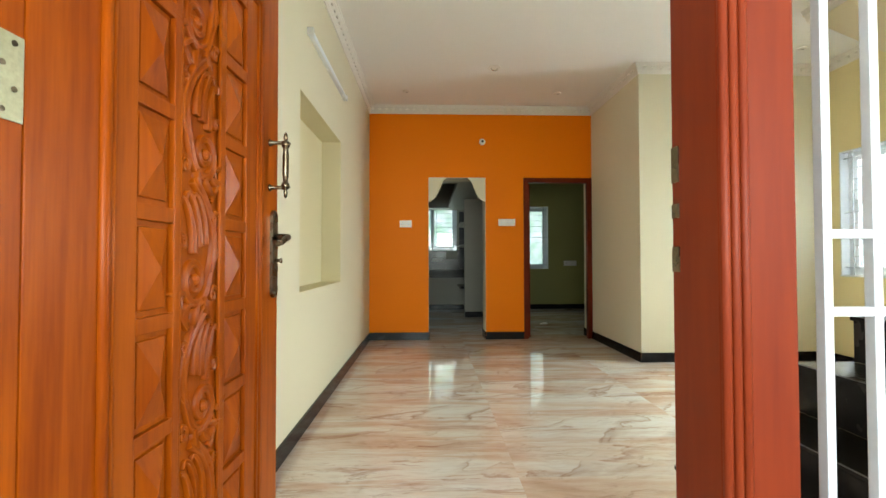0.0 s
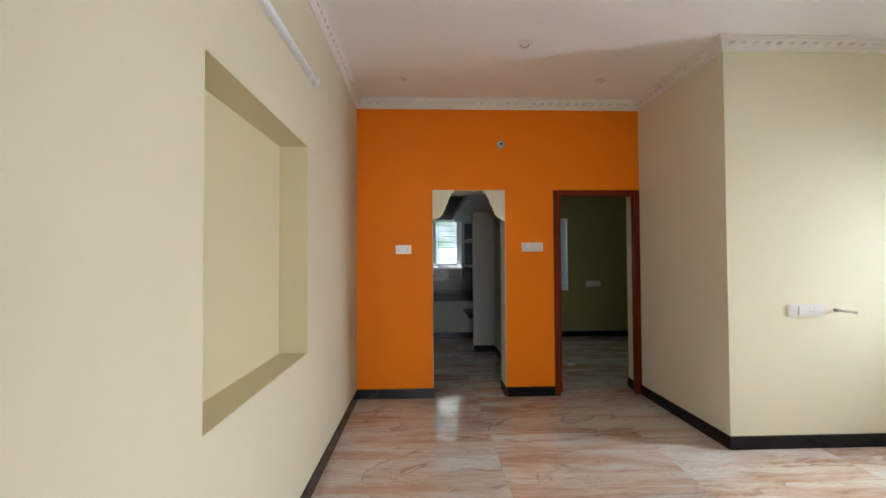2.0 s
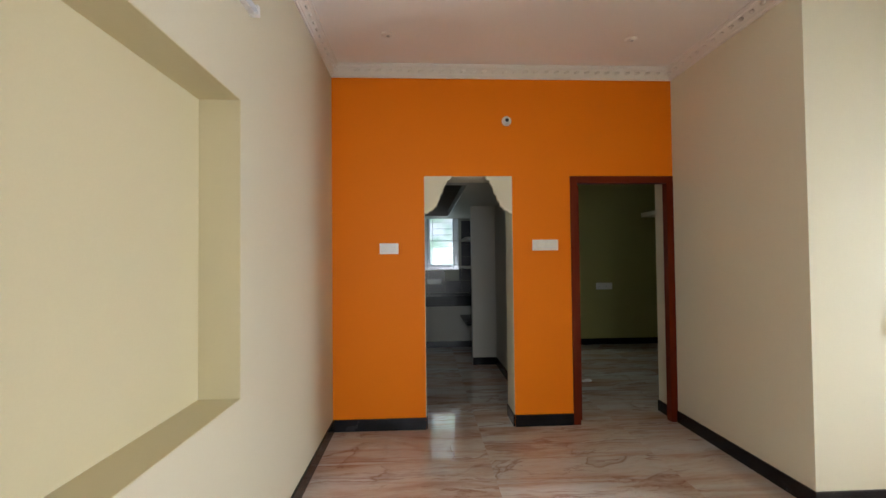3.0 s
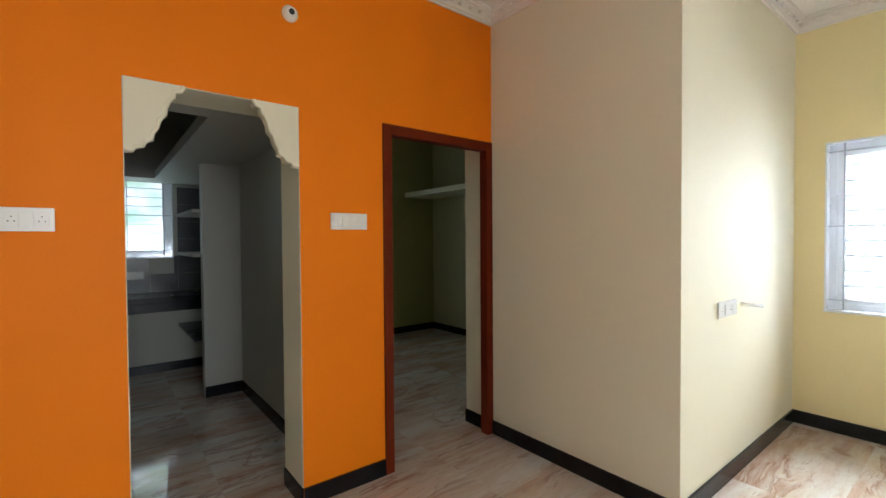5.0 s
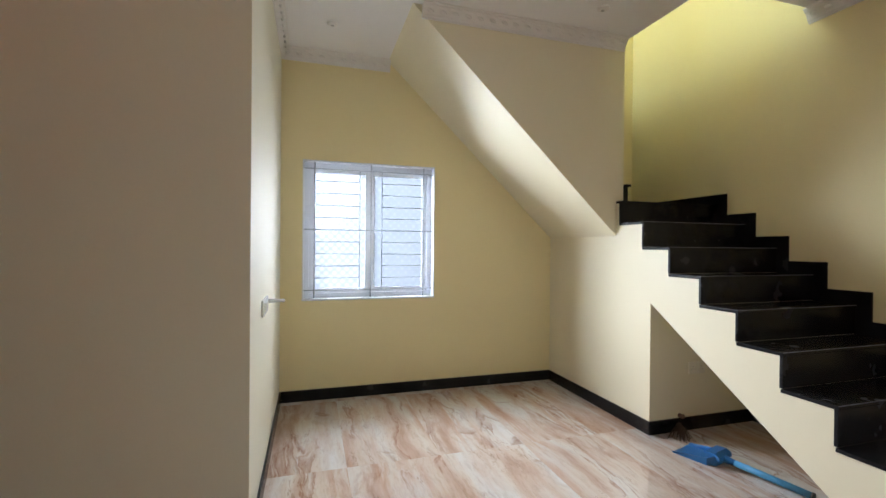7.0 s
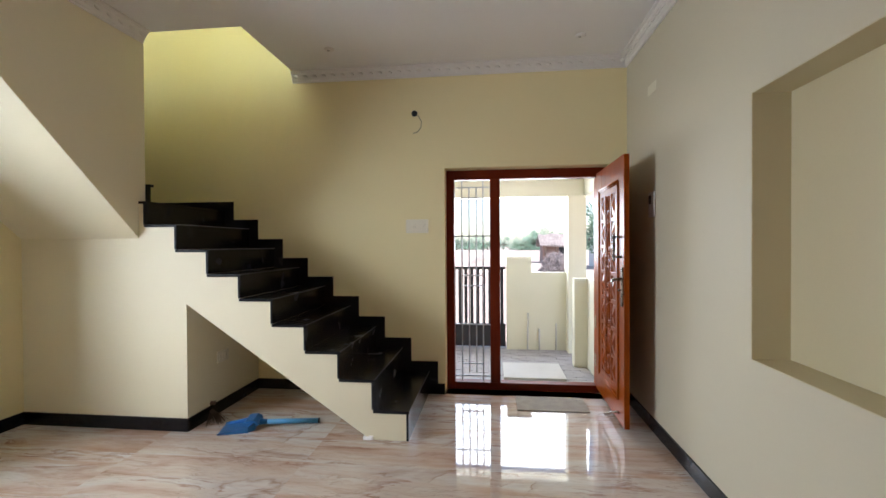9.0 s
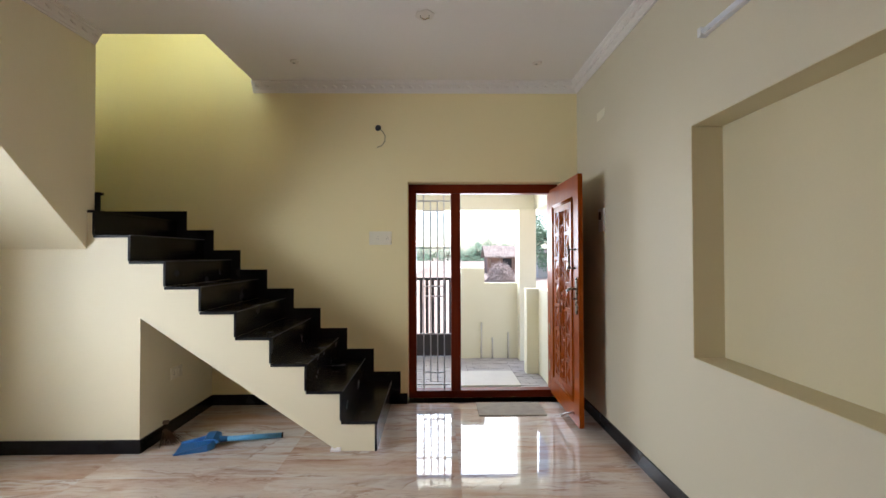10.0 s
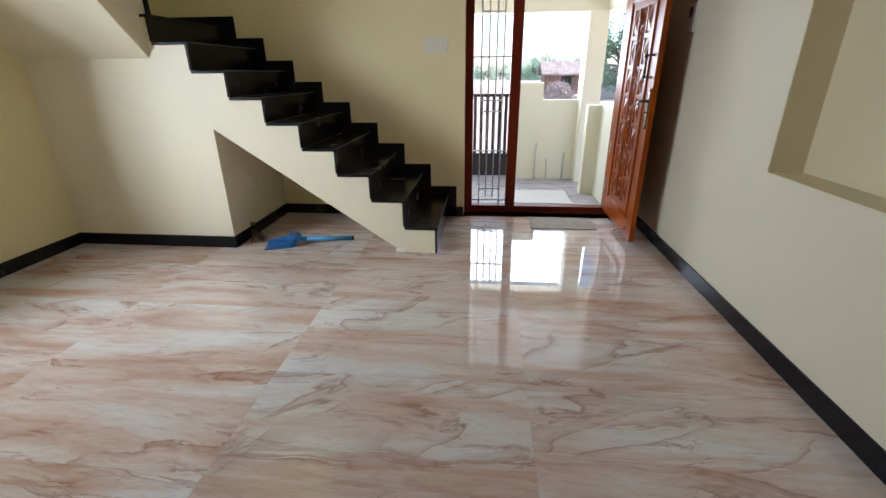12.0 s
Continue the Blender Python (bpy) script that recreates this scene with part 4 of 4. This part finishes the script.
thing("kitchen_loft", boxes((0.465, XK, YK, KY, 2.142, 2.22), (XL, 0.465, YK, 6.25, 2.142, 2.22), (XL, 0.465, 9.3, KY, 2.142, 2.22)), GREYWALL, "grey white concrete loft slab with an opening", "loft", "structure")
splash = holder("wall_tiling", "dark grey glazed tiles behind the kitchen counter", "wall tiles", "structure")
for i in range(6):
    for j in range(6):
        x0, z0 = XL + 0.292 * i, 0.827 + 0.213 * j
        x1, z1 = min(x0 + 0.29, XK), min(z0 + 0.211, 2.14)
        if z1 - z0 < 0.03 or (x1 > KX0 and x0 < KX1 and z1 > KZ0 and z0 < KZ1 and KX0 < (x0 + x1) / 2 < KX1 and (z0 + z1) / 2 > KZ0):
            continue
        if z1 > KZ0 and x1 > KX1 > x0:
            x0 = KX1 + 0.002
        if z0 < KZ0 < z1 and KX0 < (x0 + x1) / 2 < KX1:
            z1 = KZ0 - 0.006
        part("tile", boxes((x0, x1, KY - 0.008, KY, z0, z1)), DARKTILE, splash)

# ---- bedroom ----
thing("bedroom_loft", boxes((3.676, BXR, YK, BYW, 2.085, 2.155), bevel=0.004), CREAM, "pale cream concrete loft shelf high on the bedroom wall", "loft")
bm = bmesh.new()
for i in range(3):
    bmesh.ops.create_icosphere(bm, subdivisions=2, radius=0.022 + 0.006 * i, matrix=Matrix.Translation((1.86 + 0.03 * i, 6.98 + 0.015 * i, 0.012)) @ Matrix.Diagonal((1.3, 1, 0.5, 1)))
for v in bm.verts:
    v.co += Vector((random.uniform(-1, 1), random.uniform(-1, 1), 0)) * 0.006
    v.co.z = max(0.001, v.co.z)
thing("paper_scrap", bm, PAPER, "crumpled white paper scrap on the bedroom floor", "paper")

# ---- switches, sockets, fittings ----


def switch_board(axis, wall, out, u0, u1, z0, z1, label, cells=4, rocker=None, plastic=None, holes=True):
    """A white modular switch plate with its modules, standing off a wall towards out."""
    um, zm = (u0 + u1) / 2, (z0 + z1) / 2
    e = holder("switch_board", label, "switch board")
    def bx(ua, ub, da, db, za, zb, bevel=0.0):
        a, b = sorted((wall + out * da, wall + out * db))
        return boxes((a, b, ua, ub, za, zb), bevel=bevel) if axis == "x" else boxes((ua, ub, a, b, za, zb), bevel=bevel)
    plastic = plastic or PLASTIC
    part("plate", bx(u0, u1, 0, 0.011, z0, z1, 0.003), plastic, e)
    w = (u1 - u0 - 0.03) / cells
    for k in range(cells):
        a = u0 + 0.015 + k * w
        m = part("module", bx(a + 0.0015, a + w - 0.0015, 0.011, 0.0135 if k != rocker else 0.017, z0 + 0.017, z1 - 0.017, 0.0015), plastic, e)
        if holes and k % 2 == 0 and k != rocker:
            for du, dz in ((0.0, 0.011), (-0.009, -0.007), (0.009, -0.007)):
                part("hole", bx(a + w / 2 + du - 0.0022, a + w / 2 + du + 0.0022, 0.0132, 0.0142, zm + dz - 0.0022, zm + dz + 0.0022), BLACK, m)
    return e


switch_board("y", YO, -1, -0.334, -0.175, 1.472, 1.563, "white switch board with a socket on the orange wall", 3)
switch_board("y", YO, -1, 0.968, 1.191, 1.491, 1.584, "white blank-faced switch board on the orange wall", 4, 1, None, False)
switch_board("y", YF, 1, 1.062, 1.275, 1.513, 1.642, "large cream-white switch board above the stairs", 4, 1, CREAMPLASTIC)
switch_board("y", YB, -1, 2.673, 2.947, 0.975, 1.065, "white switch board with sockets on the cream block", 4, 1)
switch_board("y", BYW, -1, 2.889, 3.158, 0.90, 1.008, "white switch board on the olive bedroom wall", 4)
switch_board("y", KY - 0.008, -1, 0.12, 0.378, 0.985, 1.075, "white socket board on the dark kitchen tiles", 4)
switch_board("x", TX, -1, 1.27, 1.42, 0.42, 0.51, "cream-white socket board in the space under the stairs", 3, None, CREAMPLASTIC, True)
bm = boxes((XL + 0.0135, XL + 0.017, 1.36, 1.40, 1.70, 1.765))
thing("key_slot", bm, BLACK, "small black key slot on the board behind the door", "key slot")
switch_board("x", XL, 1, 1.34, 1.45, 1.60, 1.79, "white switch board behind the entrance door", 2, None, PLASTIC, False)
thing("wall_box", boxes((XL, XL + 0.006, 1.31, 1.47, 2.53, 2.60), bevel=0.002), CREAM, "cream painted cover plate high on the wall", "cover plate")
bm = bmesh.new()
tube_in(bm, [(3.048, YB, 1.02), (3.048, YB - 0.05, 1.02), (3.052, YB - 0.075, 1.02), (3.07, YB - 0.085, 1.018), (3.12, YB - 0.085, 1.012), (3.125, YB - 0.085, 1.012)], [0.014, 0.010, 0.010, 0.010, 0.010, 0.013], 10)
thing("pipe_stub", bm, PLASTIC, "white bent pipe end sticking out of the block wall", "pipe")
bm = bmesh.new()
tube_in(bm, [(TX, 1.50, 0.115), (TX - 0.03, 1.50, 0.118), (TX - 0.034, 1.50, 0.118)], [0.016, 0.015, 0.019], 9)
thing("drain_stub", bm, MUD, "rusty brown pipe stub above the skirting", "pipe")
holder_ring = holder("lamp_holder", "white round lamp holder with a dark empty socket", "lamp holder")
bm = bmesh.new()
tube_in(bm, [(0.758, YO, 2.606), (0.758, YO - 0.012, 2.606), (0.758, YO - 0.02, 2.606), (0.758, YO - 0.035, 2.606)], [0.042, 0.042, 0.034, 0.026], 20)
part("rim", bm, PLASTIC, holder_ring)
bm = bmesh.new()
tube_in(bm, [(0.758, YO - 0.034, 2.606), (0.758, YO - 0.038, 2.606)], 0.015, 16)
part("socket", bm, BLACK, holder_ring)
outlet = holder("wire_outlet", "round black wall outlet with a loose hanging wire", "wire outlet")
bm = bmesh.new()
tube_in(bm, [(1.189, YF, 2.637), (1.189, YF + 0.004, 2.637), (1.189, YF + 0.012, 2.637)], [0.028, 0.028, 0.022], 16)
part("socket", bm, BLACK, outlet)
bm = bmesh.new()
tube_in(bm, [(1.18, YF + 0.012, 2.625), (1.145, YF + 0.03, 2.60), (1.118, YF + 0.035, 2.55), (1.122, YF + 0.03, 2.50), (1.15, YF + 0.022, 2.462), (1.20, YF + 0.015, 2.445)], 0.0026, 6)
part("wire", bm, BLACK, outlet, "thin dark loose wire")
for x, y in ((-0.22, 5.2), (1.61, 5.21), (1.835, 1.236), (-0.243, 1.227), (3.61, 4.01), (2.80, 2.18)):
    c = holder("ceiling_socket", "small white round cover on the ceiling", "ceiling cover", "", "round covers on the ceiling")
    bm = bmesh.new()
    tube_in(bm, [(x, y, HC), (x, y, HC - 0.006), (x, y, HC - 0.012)], [0.042, 0.042, 0.03], 18)
    part("cover", bm, CORNICE, c)
    bm = bmesh.new()
    tube_in(bm, [(x + 0.008, y, HC - 0.0125), (x + 0.008, y, HC - 0.016)], 0.012, 10)
    part("knockout", bm, SLAB, c)
for x, y in ((0.737, 4.525), (0.707, 1.973)):
    c = holder("fan_hook_plate", "white hexagonal fan hook plate on the ceiling", "fan hook", "", "fan hooks on the ceiling")
    bm = bmesh.new()
    tube_in(bm, [(x, y, HC), (x, y, HC - 0.008)], 0.07, 6)
    part("plate", bm, CORNICE, c)
    bm = bmesh.new()
    tube_in(bm, [(x - 0.03, y, HC - 0.006), (x - 0.03, y, HC - 0.022), (x, y, HC - 0.034), (x + 0.03, y, HC - 0.022), (x + 0.03, y, HC - 0.006)], 0.005, 8)
    part("hook", bm, STEEL, c)
batten = holder("tube_light", "unlit white tube light batten high on the wall", "tube light")
part("housing", boxes((XL, XL + 0.025, 2.79, 3.98, 2.508, 2.545), bevel=0.004), PLASTIC, batten)
bm = bmesh.new()
tube_in(bm, [(XL + 0.026, 2.81, 2.526), (XL + 0.026, 3.96, 2.526)], 0.013, 12)
part("diffuser", bm, UPVC, batten, "milky white diffuser")
for y0, y1 in ((2.785, 2.812), (3.958, 3.985)):
    part("end_cap", boxes((XL, XL + 0.042, y0, y1, 2.504, 2.549), bevel=0.003), PLASTIC, batten)

# ---- loose things ----
bm = boxes((-0.335, 0.262, 0.785, 1.12, 0.0005, 0.010), bevel=0.003)
doormat = thing("doormat", bm, MAT, "thin grey-beige woven doormat inside the entrance", "doormat")
pan = holder("dustpan", "blue plastic dustpan with a pale blue handle lying on the floor", "dustpan", at=(2.43, 1.68, 0))
# open tray: an outer shell, a rounded lip and a sunken floor; mouth towards its own -x
bm = bmesh.new()
out = [(-0.10, -0.115), (0.12, -0.105), (0.165, -0.06), (0.165, 0.06), (0.12, 0.105), (-0.10, 0.115)]
low = [bm.verts.new((x * 0.93, y * 0.90, 0.0)) for x, y in out]
up = [bm.verts.new((x, y, z)) for (x, y), z in zip(out, (0.014, 0.052, 0.072, 0.072, 0.052, 0.014))]
inn = [bm.verts.new((x * 0.95 - 0.004, y * 0.95, z)) for (x, y), z in zip(out, (0.013, 0.050, 0.070, 0.070, 0.050, 0.013))]
bed = [bm.verts.new((x * 0.90 - 0.008, y * 0.88, 0.005)) for x, y in out]
for i in range(6):
    j = (i + 1) % 6
    if i == 5:
        bm.faces.new((low[i], low[j], bed[j], bed[i]))
        continue
    bm.faces.new((low[i], low[j], up[j], up[i]))
    bm.faces.new((up[i], up[j], inn[j], inn[i]))
    bm.faces.new((inn[i], inn[j], bed[j], bed[i]))
bm.faces.new(bed)
bm.faces.new(low)
for q in (0, 5):
    bm.faces.new((low[q], up[q], inn[q], bed[q]))
bmesh.ops.recalc_face_normals(bm, faces=bm.faces)
part("tray", bm, BLUE, pan)
bm = bmesh.new()
prism_in(bm, [(0.085, 0.070), (0.092, 0.078), (0.150, 0.082), (0.180, 0.068), (0.184, 0.044), (0.170, 0.044), (0.160, 0.066), (0.140, 0.074)], -0.078, 0.078, "y")
part("hood", bm, BLUE, pan, "folded blue hood over the back of the tray")
bm = bmesh.new()
tube_in(bm, [(0.15, 0, 0.048), (0.20, 0, 0.043), (0.245, 0, 0.040)], [0.028, 0.022, 0.018], 10)
part("collar", bm, BLUE, pan)
bm = bmesh.new()
tube_in(bm, [(0.235, 0, 0.040), (0.40, 0, 0.033), (0.62, 0, 0.021)], 0.0195, 12)
rod_part = part("handle", bm, BLUETUBE, pan, "pale blue tubular handle")
bm = bmesh.new()
tube_in(bm, [(0.615, 0, 0.0215), (0.628, 0, 0.021)], 0.0205, 12)
part("cap", bm, BLACK, rod_part)
pan.matrix_world = pose(2.43, 1.70, 0, 0, 0, 196)
sweep = bmesh.new()
for i in range(70):
    x0, y0 = 2.738 + random.uniform(-0.010, 0.010), 1.53 + random.uniform(-0.014, 0.014)
    x1, y1 = 2.62 + random.gauss(0, 0.035), 1.62 + random.gauss(0, 0.03)
    lift = random.uniform(0.0, 0.012)
    tube_in(sweep, [(x0, y0, 0.06 + lift), ((x0 + x1) / 2, (y0 + y1) / 2, 0.035 + lift), (x1, y1, 0.004 + lift * 0.5)], [0.003, 0.0024, 0.001], 4)
tagged(thing("broom_bristles", sweep, BRISTLE, "dark brown broom bristles lying beside the dustpan", "bristles"), kind="stuff")

# ---- porch and yard ----
thing("ground", boxes((-160, 160, -260, 40, -0.6, -0.31)), DIRT, "dry bare sandy earth reaching to the distance", "ground", "structure")
thing("pavement_base", boxes((-4.5, 5.5, -2.05, YX, -0.5, PZ - 0.02)), GROUT, "sand bed of the porch paving", "pavement", "structure")
pav = bmesh.new()
for i in range(48):
    for j in range(26):
        x0, y0 = -4.4 + 0.205 * i + (0.1 if j % 2 else 0), -2.03 + 0.098 * j
        if y0 + 0.095 > YX or x0 + 0.2 < -1.2 or x0 > 1.6:
            continue
        z = PZ + random.uniform(-0.003, 0.002)
        prism_in_pts = [(x0, y0), (x0 + 0.1, y0 - 0.006), (x0 + 0.2, y0), (x0 + 0.2, y0 + 0.093), (x0 + 0.1, y0 + 0.087), (x0, y0 + 0.093)]
        vb = [pav.verts.new((x, y, z - 0.02)) for x, y in prism_in_pts]
        vt = [pav.verts.new((x, y, z)) for x, y in prism_in_pts]
        pav.faces.new(vt)
        for k in range(6):
            pav.faces.new((vb[k], vb[(k + 1) % 6], vt[(k + 1) % 6], vt[k]))
pp = thing("pavement", pav, PAVER, "grey interlocking concrete pavers of the porch", "pavement", "stuff")
thing("entrance_slab", boxes((-0.38, 0.34, -0.95, -0.30, PZ - 0.01, PZ + 0.03), bevel=0.006), SLAB, "pale cement slab lying on the paving before the door", "slab")
thing("wall_porch", boxes((-0.11, 0.255, -1.95, -1.80, -0.3, 1.213), (-0.62, -0.11, -1.95, -1.80, -0.3, 0.978)), OUTPAINT, "cream painted low compound wall with a stepped top", "wall", "structure")
thing("pillar", boxes((-0.875, -0.62, -1.95, -1.62, -0.3, 2.10), bevel=0.008), OUTPAINT, "cream painted square porch pillar", "pillar", "structure")
thing("wall_porch_side", boxes((-0.735, -0.575, -1.06, -0.90, -0.3, 0.958), (-0.86, -0.735, -1.0, YX, -0.3, 0.958)), OUTPAINT, "cream painted low porch side wall with an end pier", "wall", "structure")
thing("wall_porch_beam", boxes((-4.0, 5.0, -1.95, -1.72, 2.10, 2.42), (-1.10, -0.866, -1.72, YX, 2.10, 2.42)), OUTPAINT, "cream painted porch beams", "beam", "structure")
thing("ceiling_porch", boxes((-4.2, 5.2, -2.15, YX, 2.42, 2.54)), WHITE, "white porch roof slab", "ceiling", "structure")
gate = holder("gate", "black painted steel gate with upright bars", "gate", at=(0, 0, 0))
part("gate_panel", boxes((0.27, 1.55, -1.93, -1.90, PZ + 0.02, 0.145)), GATE, gate)
part("top_rail", boxes((0.27, 1.55, -1.94, -1.89, 1.02, 1.06)), GATE, gate)
part("middle_rail", boxes((0.27, 1.55, -1.94, -1.89, 0.145, 0.185)), GATE, gate)
for k in range(14):
    part("picket", boxes((0.30 + 0.092 * k, 0.345 + 0.092 * k, -1.935, -1.895, 0.185, 1.02)), GATE, gate)
for x, z in ((-0.05, 0.37), (-0.225, 0.14), (-0.465, 0.22)):
    bm = bmesh.new()
    tube_in(bm, [(x, -1.77, PZ), (x + random.uniform(-0.015, 0.015), -1.785, z)], 0.012, 8)
    thing("pipe", bm, SLAB, "pale plastic pipe end rising beside the compound wall", "pipe", "", "pipe ends along the compound wall")

thing("wall_neighbour", boxes((7.4, 7.6, -2.0, 9.5, -0.35, 1.62), (7.36, 7.64, -2.0, 9.5, 1.62, 1.68)), OUTPAINT, "pale neighbouring compound wall outside the window", "wall", "structure")

# hut with thatched roof, brushwood heap
hut = holder("hut", "low mud hut with a weathered thatched roof", "hut", at=(-5.7, -36.0, -0.31))
part("wall", boxes((-1.7, 1.7, -1.3, 1.3, 0, 1.62)), MUD, hut)
bm = bmesh.new()
prism_in(bm, [(-1.9, 1.48), (-0.05, 2.42), (0.05, 2.42), (1.9, 1.48), (1.9, 1.62), (0.05, 2.58), (-0.05, 2.58), (-1.9, 1.62)], -2.0, 2.0, "x")
bmesh.ops.subdivide_edges(bm, edges=bm.edges, cuts=6, use_grid_fill=True)
for v in bm.verts:
    v.co.z += noise.noise(v.co * 1.7) * 0.16
part("roof", bm, THATCH, hut, "grey-brown weathered thatch")
part("doorway", boxes((-0.5, 0.3, 1.29, 1.33, 0, 1.4)), BLACK, hut, "dark doorway")
for x in (-1.5, -0.6, 0.6, 1.5):
    bm = bmesh.new()
    tube_in(bm, [(x, 1.75, 0), (x, 1.75, 1.6)], 0.05, 7)
    part("post", bm, BARK, hut)
brush = bmesh.new()
for i in range(1500):
    # twigs that lie every way within a rounded heap
    d = Vector((random.gauss(0, 1), random.gauss(0, 1), abs(random.gauss(0, 1)))).normalized() * random.uniform(0.3, 1.0) ** 0.5
    p = Vector((d.x * 0.80, d.y * 0.75, d.z * 1.22))
    q = (Vector((random.gauss(0, 1), random.gauss(0, 1), random.gauss(0, 0.8))).normalized() + d * 0.5).normalized() * random.uniform(0.15, 0.34)
    bend = Vector((random.uniform(-0.05, 0.05), random.uniform(-0.05, 0.05), random.uniform(-0.03, 0.06)))
    ends = [p - q, p + bend, p + q]
    for e_ in ends:
        e_.z = max(e_.z, 0.01)
    tube_in(brush, ends, [0.016, 0.013, 0.005], 4, False)
b = thing("brushwood_heap", brush, DRYWOOD, "rounded heap of dry grey brushwood before the hut", "brushwood", "stuff")
b.location = (-2.9, -19.0, -0.31)
hut2 = holder("shed", "small pale shed far behind the trees", "shed", at=(-8.6, -29, -0.31))
part("wall", boxes((-1.6, 1.6, -1.2, 1.2, 0, 1.7)), SLAB, hut2)
bm = bmesh.new()
prism_in(bm, [(-1.5, 1.68), (0, 2.1), (1.5, 1.68), (1.5, 1.76), (0, 2.2), (-1.5, 1.76)], -1.8, 1.8, "x")
part("roof", bm, THATCH, hut2)
part("doorway", boxes((-0.3, 0.4, 1.19, 1.22, 0, 1.3)), BLACK, hut2)
for x, y, h in ((1.5, -16, 0.5), (4.0, -21, 0.7), (0.4, -27, 0.8)):
    bm = bmesh.new()
    bmesh.ops.create_grid(bm, x_segments=24, y_segments=16, size=1.0)
    for v in bm.verts:
        d = max(0.0, 1 - (v.co.x ** 2 + v.co.y ** 2))
        v.co = Vector((v.co.x * 3.2, v.co.y * 1.8, h * d * (1 + 0.5 * noise.noise(v.co * 2.5)) - 0.02))
    s_ = thing("earth_mound", bm, DIRT, "low mound of pale dry earth in the yard", "earth mound", "", "mounds in the yard")
    s_.location = (x, y, -0.31)


def tree(height, spread, seed):
    """A tapered trunk with limbs and a crown of small leaves in uneven clumps."""
    rnd = random.Random(seed)
    e = holder("tree", "broad green tree behind the huts", "tree", "", "trees on the horizon")
    bm = bmesh.new()
    tube_in(bm, [(0, 0, 0), (0.1, 0.05, height * 0.25), (0.05, 0, height * 0.5)], [0.16, 0.12, 0.08], 8)
    clumps = []
    for i in range(22):
        a, l = rnd.uniform(0, 6.28), rnd.uniform(0.35, 1.0) * spread
        z1 = height * rnd.uniform(0.10, 0.92) ** (1.0 if l < 0.75 * spread else 1.4)
        tip = Vector((math.cos(a) * l, math.sin(a) * l, z1))
        tube_in(bm, [(0.05, 0, height * 0.38), (tip.x * 0.5, tip.y * 0.5, height * 0.45 + (z1 - height * 0.45) * 0.6), tip], [0.07, 0.04, 0.015], 6)
        clumps.append((tip, rnd.uniform(0.30, 0.48) * spread))
    part("trunk", bm, BARK, e)
    vs, fs = [], []
    for c, r in clumps:
        for i in range(230):
            d = Vector((rnd.gauss(0, 1), rnd.gauss(0, 1), rnd.gauss(0, 0.75))).normalized() * r * rnd.uniform(0.4, 1.05)
            p = c + d
            u = Vector((rnd.gauss(0, 1), rnd.gauss(0, 1), rnd.gauss(0, 1))).normalized()
            w = u.orthogonal().normalized()
            s = rnd.uniform(0.05, 0.10) * (height / 4)
            k = len(vs)
            vs += [tuple(p - u * s), tuple(p + w * s * 0.6), tuple(p + u * s), tuple(p - w * s * 0.6)]
            fs.append((k, k + 1, k + 2, k + 3))
    me = bpy.data.meshes.new("crown")
    me.from_pydata(vs, [], fs)
    me.materials.append(LEAF)
    o = new("crown", me)
    o.parent = e
    tagged(o, kind="stuff")
    return e


big = tree(5.1, 1.9, 3)
big.matrix_world = pose(-7.9, -26.0, -0.31)
far = tree(3.9, 2.6, 5)
far.matrix_world = pose(-17.5, -112, -0.31) @ Matrix.Scale(1.15, 4)
far2 = tree(3.4, 2.8, 8)
far2.matrix_world = pose(-7.4, -112, -0.31) @ Matrix.Scale(1.05, 4)
for x, h in ((-21.5, 1.15), (-13.9, 1.3), (-10.5, 1.15), (-26.0, 1.05)):
    copy_thing(far, pose(x, -115, -0.31, 0, 0, x * 50) @ Matrix.Scale(h, 4))
for i in range(34):
    copy_thing(far if i % 2 else far2, pose(-66 + 3.7 * i + random.uniform(-1.2, 1.2), -118 - random.uniform(0, 16), -0.31, 0, 0, random.uniform(0, 360)) @ Matrix.Scale(random.uniform(0.85, 1.1), 4))

# ---- floor tiles ----
TW, TD, TG = 1.2, 0.6, 0.00015


def tile_mesh(w, d):
    bm = bmesh.new()
    c = 0.00015
    lo = [bm.verts.new((x * (w / 2 - TG), y * (d / 2 - TG), -0.008)) for x, y in ((-1, -1), (1, -1), (1, 1), (-1, 1))]
    mi = [bm.verts.new((x * (w / 2 - TG), y * (d / 2 - TG), -c)) for x, y in ((-1, -1), (1, -1), (1, 1), (-1, 1))]
    hi = [bm.verts.new((x * (w / 2 - TG - c), y * (d / 2 - TG - c), 0)) for x, y in ((-1, -1), (1, -1), (1, 1), (-1, 1))]
    bm.faces.new(hi)
    for i in range(4):
        j = (i + 1) % 4
        bm.faces.new((lo[i], lo[j], mi[j], mi[i]))
        bm.faces.new((mi[i], mi[j], hi[j], hi[i]))
    return mesh_of("tile", bm, TILE)


meshes = {}
for i in range(-3, 5):
    for j in range(-6, 12):
        x0, x1 = max(0.485 + TW * i, XL - 0.05), min(0.485 + TW * (i + 1), XR + 0.06)
        y0, y1 = max(3.335 + TD * j, 0.612), min(3.335 + TD * (j + 1), 9.8)
        if x1 - x0 < 0.02 or y1 - y0 < 0.02:
            continue
        key = (round(x1 - x0, 3), round(y1 - y0, 3))
        if key not in meshes:
            meshes[key] = tile_mesh(*key)
        t = new("tile", meshes[key])
        t.parent = floor
        t.location = ((x0 + x1) / 2, (y0 + y1) / 2, 0)
